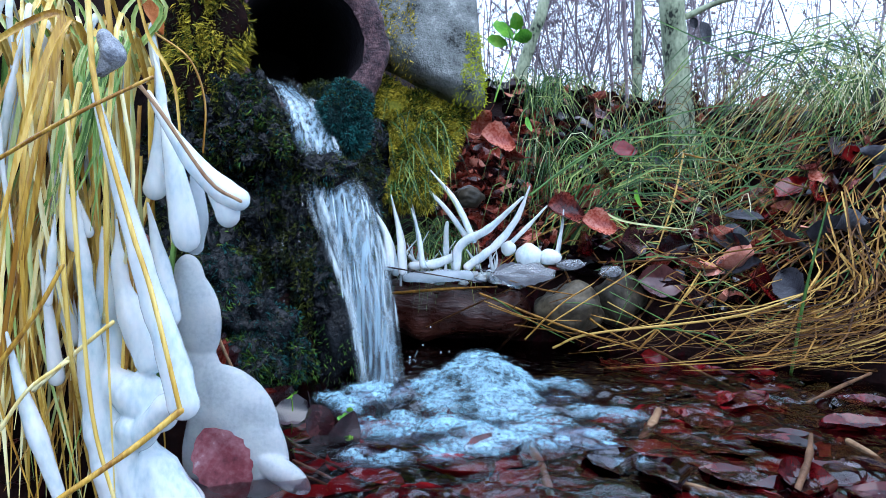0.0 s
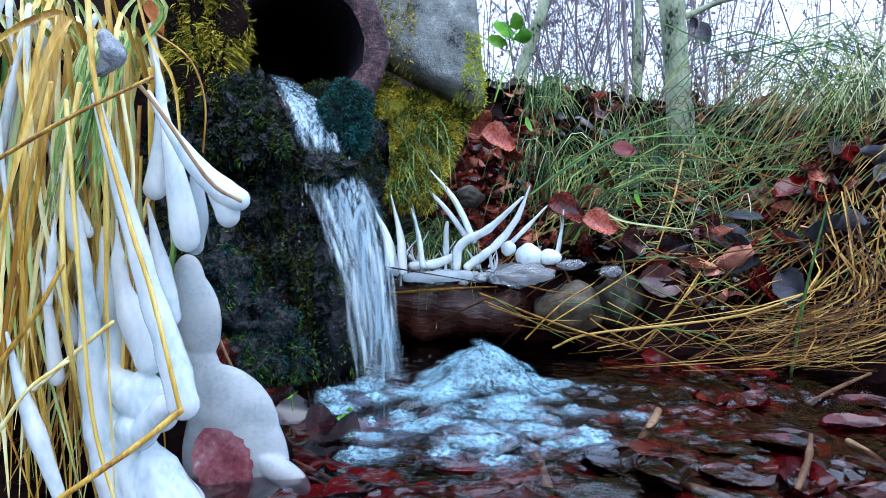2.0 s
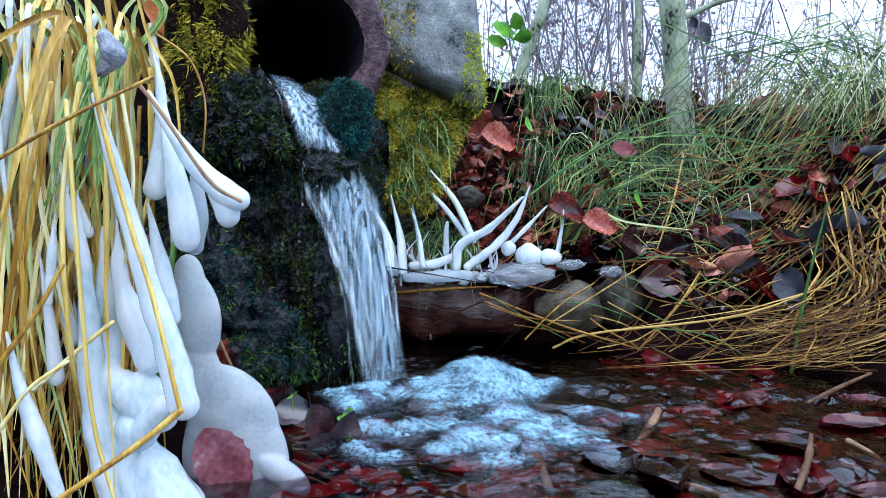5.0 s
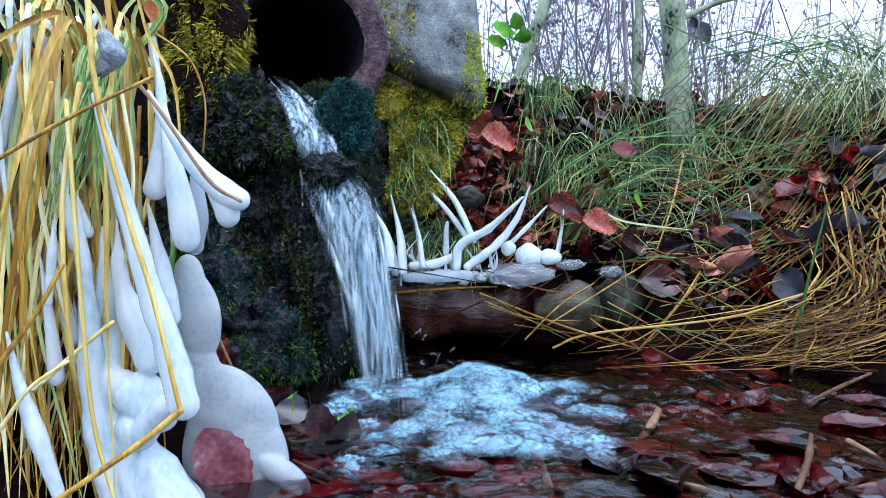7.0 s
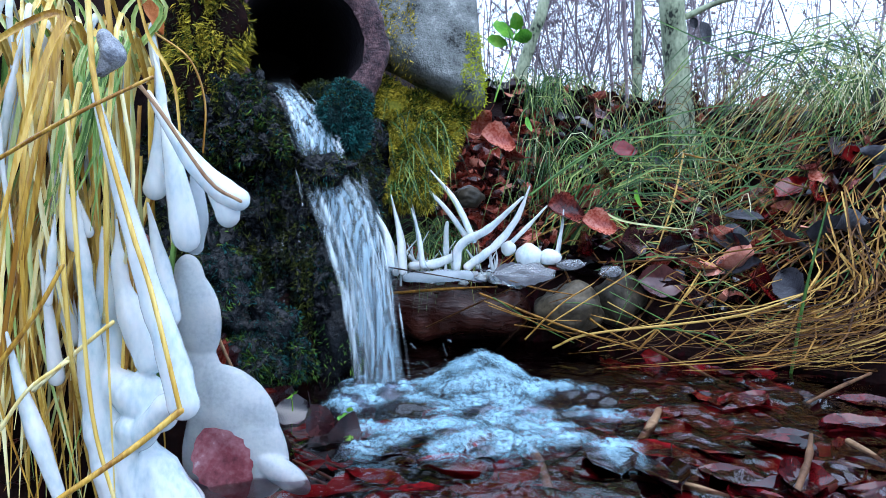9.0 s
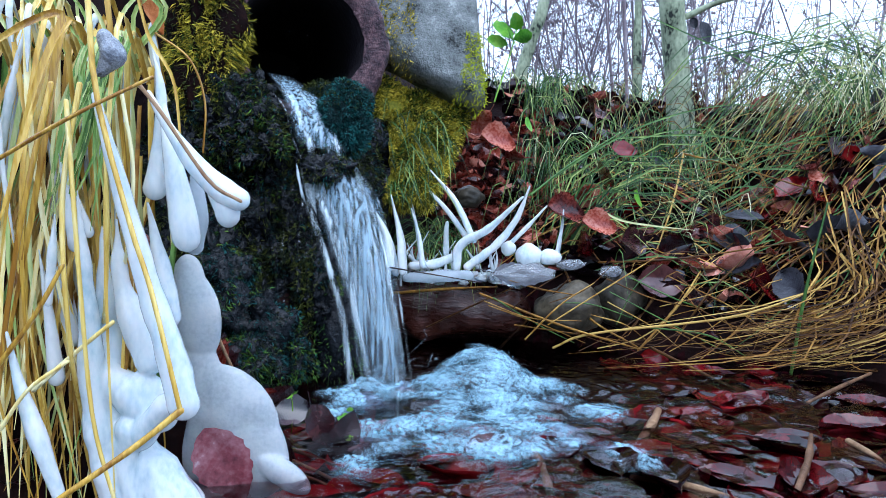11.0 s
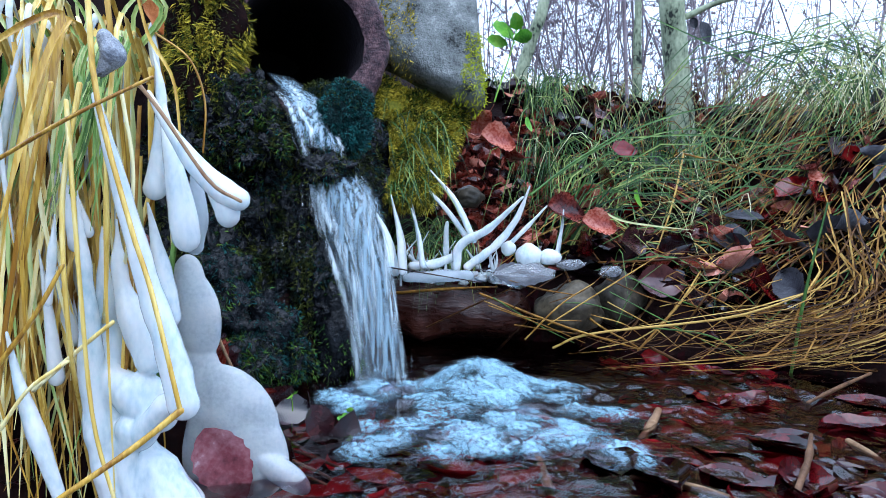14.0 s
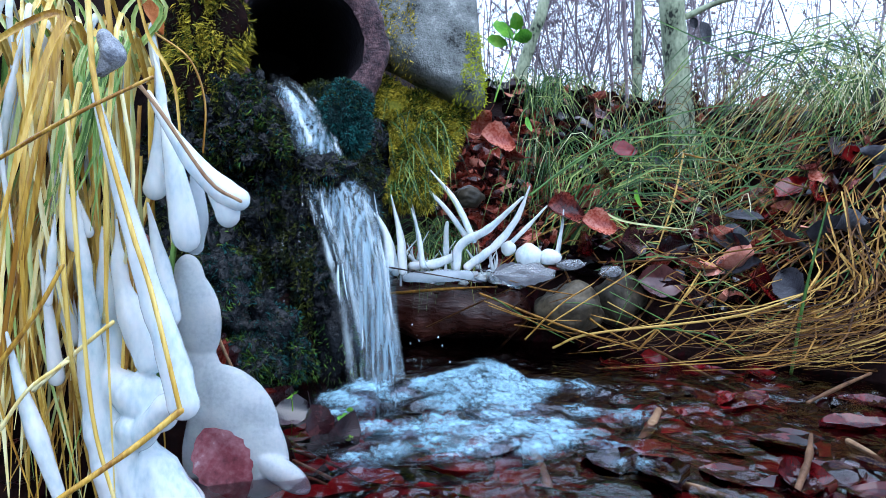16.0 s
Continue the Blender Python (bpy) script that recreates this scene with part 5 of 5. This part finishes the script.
# dark wet leaves among the straw
random.seed(45)
for k in range(34):
    x, y = rnd(0.36, 0.78), rnd(1.22, 1.46)
    z = ground_z(x, y)
    if z > 0.02:
        put_leaf(random.choice(("red", "red", "brown", "grey")), x, y, z + rnd(0.03, 0.075), rnd(0.3, 1.2), rnd(-0.5, 0.5), rnd(0, 6.28), rnd(0.8, 1.3), "dark wet leaf caught among the straw", "leaves in the straw")
for q, s in (((0.679, 1.95, 0.692), 0.8), ((0.827, 1.7, 0.516), 0.6), ((0.655, 1.97, 0.719), 0.5), ((0.878, 1.5, 0.468), 0.7), ((0.738, 1.9, 0.616), 0.5)):
    put_leaf("grey", *q, 1.5, rnd(0.8, 1.6), rnd(-0.6, 0.6), s, "withered dark leaf hanging on a twig", "hanging dead leaves")
# straws matted over the stones at the bank foot
random.seed(49)
for k in range(24):
    x, z = rnd(0.12, 0.46), rnd(0.03, 0.13)
    a, l = random.choice((-0.45, -0.35, 0.5, 0.8, -0.2)) + rnd(-0.2, 0.2), rnd(0.06, 0.14)
    d = Vector((math.cos(a), rnd(-0.15, 0.15), math.sin(a))) * l
    q = Vector((x, 1.30 - x * 0.15 + rnd(-0.03, 0.02), z))
    e = q + d
    q, e = q - d * 0.6, e
    q.z, e.z = max(q.z, 0.004), max(e.z, 0.004)
    straw([q, (q + e) / 2 + Vector((rnd(-0.012, 0.012), -0.012, rnd(-0.014, 0.016))), e], rnd(0.0008, 0.0018), STRAW if k % 4 else GREEN, "thin straw matted over the stones" if k % 4 else "thin green blade over the stones")
for pts in (([(-0.196, 0.86, -0.013), (-0.148, 0.84, -0.02), (-0.085, 0.8, -0.03)]), ([(-0.171, 0.82, -0.015), (-0.121, 0.79, -0.026), (-0.087, 0.76, -0.038)]), ([(-0.179, 0.8, -0.017), (-0.138, 0.78, -0.022), (-0.097, 0.75, -0.028)])):
    straw(pts, 0.002, STICK, "brown dry stalk lying at the water's edge")
# fresh green sprouts among the wet leaves at the water's edge
random.seed(57)
for at in ((-0.196, 0.93, 0.029), (-0.119, 0.88, 0.019), (-0.11, 0.86, -0.002), (-0.283, 0.98, 0.04), (0.039, 0.92, -0.042)):
    sprout = thing("sprout", "tiny fresh green sprout at the water's edge", "plant", (at[0], at[1], 0.0), "green sprouts")
    sh = Shape()
    tube(sh, [(0, 0, -0.02), (0.002, 0, at[2] * 0.5), (0, 0, at[2])], [0.0009, 0.0006], 6, 5)
    part("stem", sh, LEAF_GREEN, sprout)
    for k in range(5):
        sh = Shape()
        leaf_shape(sh, rnd(0.009, 0.014), rnd(0.006, 0.009), 0.2, 0.1, 0.01, Matrix.Translation((rnd(-0.012, 0.012), rnd(-0.004, 0.004), at[2] + rnd(-0.006, 0.008))) @ Euler((rnd(0.4, 1.3), rnd(-0.4, 0.4), rnd(0, 6.28))).to_matrix().to_4x4(), 7, 5, stalk=False)
        part("leaf", sh, LEAF_GREEN, sprout)
# sticks in the pool
for a, b, r in (((0.099, 0.86, -0.013), (0.109, 0.72, -0.02), 0.0055), ((0.199, 0.75, -0.012), (0.295, 0.68, -0.011), 0.004), ((0.281, 0.94, 0.0), (0.231, 0.86, -0.02), 0.006),
                ((0.496, 0.98, -0.001), (0.638, 1.08, 0.013), 0.003), ((0.347, 0.7, -0.006), (0.41, 0.8, 0.016), 0.004), ((0.474, 0.84, -0.005), (0.485, 0.76, -0.02), 0.004)):
    sh = Shape()
    a, b = Vector(a) + Vector((0, 0, 0.006)), Vector(b) + Vector((0, 0, 0.006))
    mid = (a + b) / 2 + Vector((0.004, 0, 0.003))
    tube(sh, [a, mid, b], [r * 0.8, r, r * 0.7], 14, 7, 0.4)
    tagged(part("stick", sh, STICK), "broken wet brown stick in the pool", "stick", "sticks in the pool")


# ======== trees and scrub ========
def trunk(name, label, pts, radii, limbs=()):
    holder = thing(name, label, "tree")
    sh = Shape()
    tube(sh, pts, radii, 30, 14, 0.12, 1.0, 14.0)
    part("trunk", sh, BARK, holder)
    for q, r in limbs:
        sh = Shape()
        tube(sh, q, r, 14, 8, 0.15)
        part("limb", sh, BARK, holder)
    return holder


trunk("tree", "young tree with smooth pale green bark on the bank", [(0.581, 1.8, 0.309), (0.576, 1.8, 0.405), (0.569, 1.8, 0.499), (0.551, 1.8, 0.659), (0.537, 1.8, 0.816), (0.484, 1.85, 1.652), (0.409, 1.9, 2.654)],
      (0.042, 0.035, 0.031, 0.0305, 0.030, 0.025, 0.013), (([(0.581, 1.8, 0.699), (0.647, 1.78, 0.727), (0.693, 1.7, 0.726)], (0.008, 0.0065, 0.005)),))
trunk("sapling", "slim leaning sapling with pale bark", [(0.211, 2.3, 0.537), (0.244, 2.3, 0.657), (0.278, 2.3, 0.759), (0.311, 2.3, 0.876), (0.389, 2.35, 1.376), (0.4, 2.4, 2.37)], (0.0212, 0.0194, 0.0176, 0.0159, 0.0123, 0.0053,))
trunk("sapling", "thin upright pale sapling", [(0.652, 2.5, 0.52), (0.648, 2.5, 0.669), (0.645, 2.5, 0.799), (0.646, 2.5, 0.945), (0.635, 2.5, 1.79)], (0.0153, 0.0153, 0.0134, 0.0115, 0.0057,))
for a, b, c, r in (((0.5, 2.0, 0.416), (0.495, 2.05, 0.709), (0.489, 2.1, 1.113), 0.005), ((0.523, 2.3, 0.589), (0.502, 2.3, 0.776), (0.468, 2.3, 1.19), 0.004), ((0.66, 1.9, 0.339), (0.685, 1.95, 0.574), (0.642, 2.0, 0.874), 0.004)):
    sh = Shape()
    tube(sh, [a, b, c], [r, r * 0.9, r * 0.7], 16, 6, 0.2)
    tagged(part("bare_sapling", sh, TWIG), "thin bare upright sapling on the bank", "sapling", "bare saplings")


def scrub(x, y, h, count, name="bare_shrub"):
    """A leafless shrub: stems that fork into fine twigs."""
    sh = Shape()
    z = ground_z(x, y) - 0.03
    for k in range(count):
        b = Vector((x + rnd(-0.25, 0.25), y + rnd(-0.2, 0.2), z))
        d = Vector((rnd(-0.3, 0.3), rnd(-0.2, 0.2), 1)).normalized()
        l = h * rnd(0.6, 1.15)
        pts = [b, b + d * l * 0.5 + Vector((rnd(-0.05, 0.05), 0, 0)), b + d * l + Vector((rnd(-0.25, 0.25), 0, -0.05))]
        r = rnd(0.0025, 0.0055)
        tube(sh, pts, [r, r * 0.8, r * 0.35], 8, 4)
        line = spline(pts, 12)
        for j in range(9):
            q = line[random.randint(2, 11)]
            t = Vector((rnd(-1, 1), rnd(-0.5, 0.5), rnd(0.0, 0.9))).normalized() * rnd(0.08, 0.3)
            q2, q3 = q + t * 0.5, q + t + Vector((0, 0, rnd(-0.03, 0.05)))
            tube(sh, [q, q2, q3], [0.0021, 0.0012], 4, 3)
            for i in range(3):
                w = q2.lerp(q3, random.random())
                tube(sh, [w, w + Vector((rnd(-1, 1), rnd(-1, 1), rnd(-0.4, 1))) * 0.035, w + Vector((rnd(-1, 1), rnd(-1, 1), rnd(-0.4, 1))) * 0.06], [0.0014, 0.0009], 3, 3)
                if random.random() < 0.35:
                    lump(sh, w, (0.006, 0.006, 0.008), 1, 0.4)
    return tagged(part(name, sh, TWIG), "leafless shrub of fine twigs behind the bank, its colour paled as by glare", "shrub", "shrubs behind the bank")


random.seed(61)
for k in range(19):
    y = rnd(2.7, 5.0)
    scrub(y * rnd(0.02, 0.66), y, rnd(0.9, 1.7), 6)
for k in range(8):
    y = rnd(2.6, 3.6)
    scrub(y * rnd(0.04, 0.32), y, rnd(0.8, 1.5), 6)

# green bramble leaves
bramble = thing("bramble", "bramble sprig with fresh green leaves", "plant", (0.162, 1.85, 0.601))
sh = Shape()
tube(sh, [Vector(q) - Vector((0.162, 1.85, 0.601)) for q in ((0.124, 1.8, 0.499), (0.168, 1.85, 0.628), (0.191, 1.88, 0.716))], [0.002, 0.0015], 10, 5)
part("stem", sh, LEAF_GREEN, bramble)
for q, s, rz in (((0.146, 1.84, 0.674), 0.07, 0.6), ((0.175, 1.83, 0.692), 0.06, 2.0), ((0.165, 1.82, 0.652), 0.055, 1.2), ((0.195, 1.84, 0.66), 0.05, 2.6), ((0.133, 1.85, 0.649), 0.055, 0.2)):
    sh = Shape()
    leaf_shape(sh, s, s * 0.7, 0.2, 0.2, 0.03, m=Matrix.Translation(Vector(q) - Vector((0.162, 1.85, 0.601))) @ Euler((1.1, 0.2, rz)).to_matrix().to_4x4())
    part("leaf", sh, LEAF_GREEN, bramble)
for q, s in (((0.381, 1.45, 0.271), 0.04), ((0.381, 1.5, 0.346), 0.022), ((0.183, 1.6, 0.427), 0.035)):
    sh = Shape()
    leaf_shape(sh, s, s * 0.95, 0.1, 0.0, 0.02, m=Matrix.Translation(q) @ Euler((1.2, 0.1, 1.0)).to_matrix().to_4x4())
    tagged(part("green_leaf", sh, LEAF_GREEN), "small round fresh green leaf on the bank", "leaf", "green leaves")


# ======== what moves ========
def motions():
    random.seed(71)
    # the pool's surface slides to and fro under its ripples
    rows, a, b = [], rnd(0, 6), rnd(0, 6)
    for k in range(81):
        t = k * 0.2
        rows.append((t, pose(0.011 * math.sin(t * 5.1 + a), 0.010 * math.sin(t * 4.3 + b), 0.0015 * math.sin(t * 6.7))))
    walk(pool, rows)
    # the curtains and strands sway
    for k, ob in enumerate(films):
        ph = rnd(0, 6)
        walk(ob, [(i * 0.1, pose(0.0025 * math.sin(i * 1.9 + ph), 0.002 * math.sin(i * 1.3), 0.012 * math.sin(i * 2.3 + ph))) for i in range(161)])
    for ob, c in strands:
        p1, p2, p3, w = rnd(0, 6), rnd(0, 6), rnd(0, 6), rnd(0.9, 1.5)
        rows = []
        for i in range(161):
            rows.append((i * 0.1, pose(c.x + 0.003 * math.sin(i * 1.7 * w + p1), c.y + 0.002 * math.sin(i * 1.1 * w + p2), c.z + 0.010 * math.sin(i * 2.1 * w + p3),
                                       1.5 * math.sin(i * 1.3 * w + p2), 2.2 * math.sin(i * 1.6 * w + p3), 0)))
        walk(ob, rows)
    # streaks drop from the stone into the pool, sink, and come round behind the rock
    for ob in streaks:
        s, period, t = rnd(0.0, 1.0), rnd(0.42, 0.6), -rnd(0, 0.6)
        line = between(LOWER_L, LOWER_R, s, 9)
        drop = 0.24
        rows = []
        while t < 16.6:
            for u, v in ((0.0, 0), (0.36, 2), (0.62, 4), (0.83, 6), (1.0, 8)):
                q = line[v]
                rows.append((t + u * drop, pose(q.x, q.y - 0.012, q.z, 0, rnd(-4, 4) - 8 + v, 0)))
            q, q0 = line[8], line[0]
            rows.append((t + drop + 0.05, pose(q.x, q.y + 0.04, -0.12)))
            rows.append((t + period - 0.09, pose(q.x - 0.05, q.y + 0.32, -0.12)))
            rows.append((t + period - 0.04, pose(q0.x, q0.y + 0.16, q0.z - 0.1)))
            t += period
        rows = [r for r in rows if 0 < r[0] < 16]
        walk(ob, [(0.0, rows[0][1])] + rows + [(16.0, rows[-1][1])])
    # drops leap from the plunge, fall back and come round under water
    for ob in droplets:
        t, rows = -rnd(0, 0.6), []
        while t < 16.6:
            x, y, vx, vy, up = rnd(-0.1, 0.0), rnd(1.04, 1.12), rnd(-0.1, 0.5), rnd(-0.25, 0.15), rnd(0.7, 1.35)
            air = 2 * up / 9.81
            for u in (0.0, 0.25, 0.5, 0.75, 1.0):
                s = u * air
                rows.append((t + s, pose(x + vx * s, y + vy * s, up * s - 4.905 * s * s)))
            rows.append((t + air + 0.06, pose(x + vx * air, y + vy * air, -0.06)))
            t += air + rnd(0.16, 0.4)
            rows.append((t - 0.05, pose(x, y, -0.06)))
        rows = [r for r in rows if 0 < r[0] < 16]
        walk(ob, [(0.0, rows[0][1])] + rows + [(16.0, rows[-1][1])])
    # foam rolls outward, sinks and rises again, and heaves on the mound
    for ob, x, y, k, d in patches:
        w, ph, amp = rnd(0.6, 1.1), rnd(0, 6.28), rnd(0.012, 0.03)
        away = Vector((x + 0.08, y - 1.06, 0))
        away = away.normalized() if away.length > 0.01 else Vector((1, 0, 0))
        yaw = rnd(0, 360) if swell(x, y) < 0.008 else rnd(-15, 15)
        rows = []
        for i in range(161):
            a = i * w + ph
            px, py = x + away.x * amp * math.sin(a), y + away.y * amp * math.sin(a)
            heave = 0.8 + 0.25 * math.sin(i * 0.7) + 0.1 * math.sin(i * 1.7 + ph)
            sx, sy = (swell(px + 0.004, py) - swell(px - 0.004, py)) / 0.008 * heave, (swell(px, py + 0.004) - swell(px, py - 0.004)) / 0.008 * heave
            rows.append((i * 0.1, pose(px, py, swell(px, py) * heave - 0.004 + (0.006 - 0.004 * d) * math.cos(a),
                                       math.degrees(math.atan(sy)) * 0.8 + 5 * math.sin(a * 0.9), -math.degrees(math.atan(sx)) * 0.8 + 5 * math.cos(a), yaw + 14 * math.sin(a * 0.6))))
        walk(ob, rows)


motions()
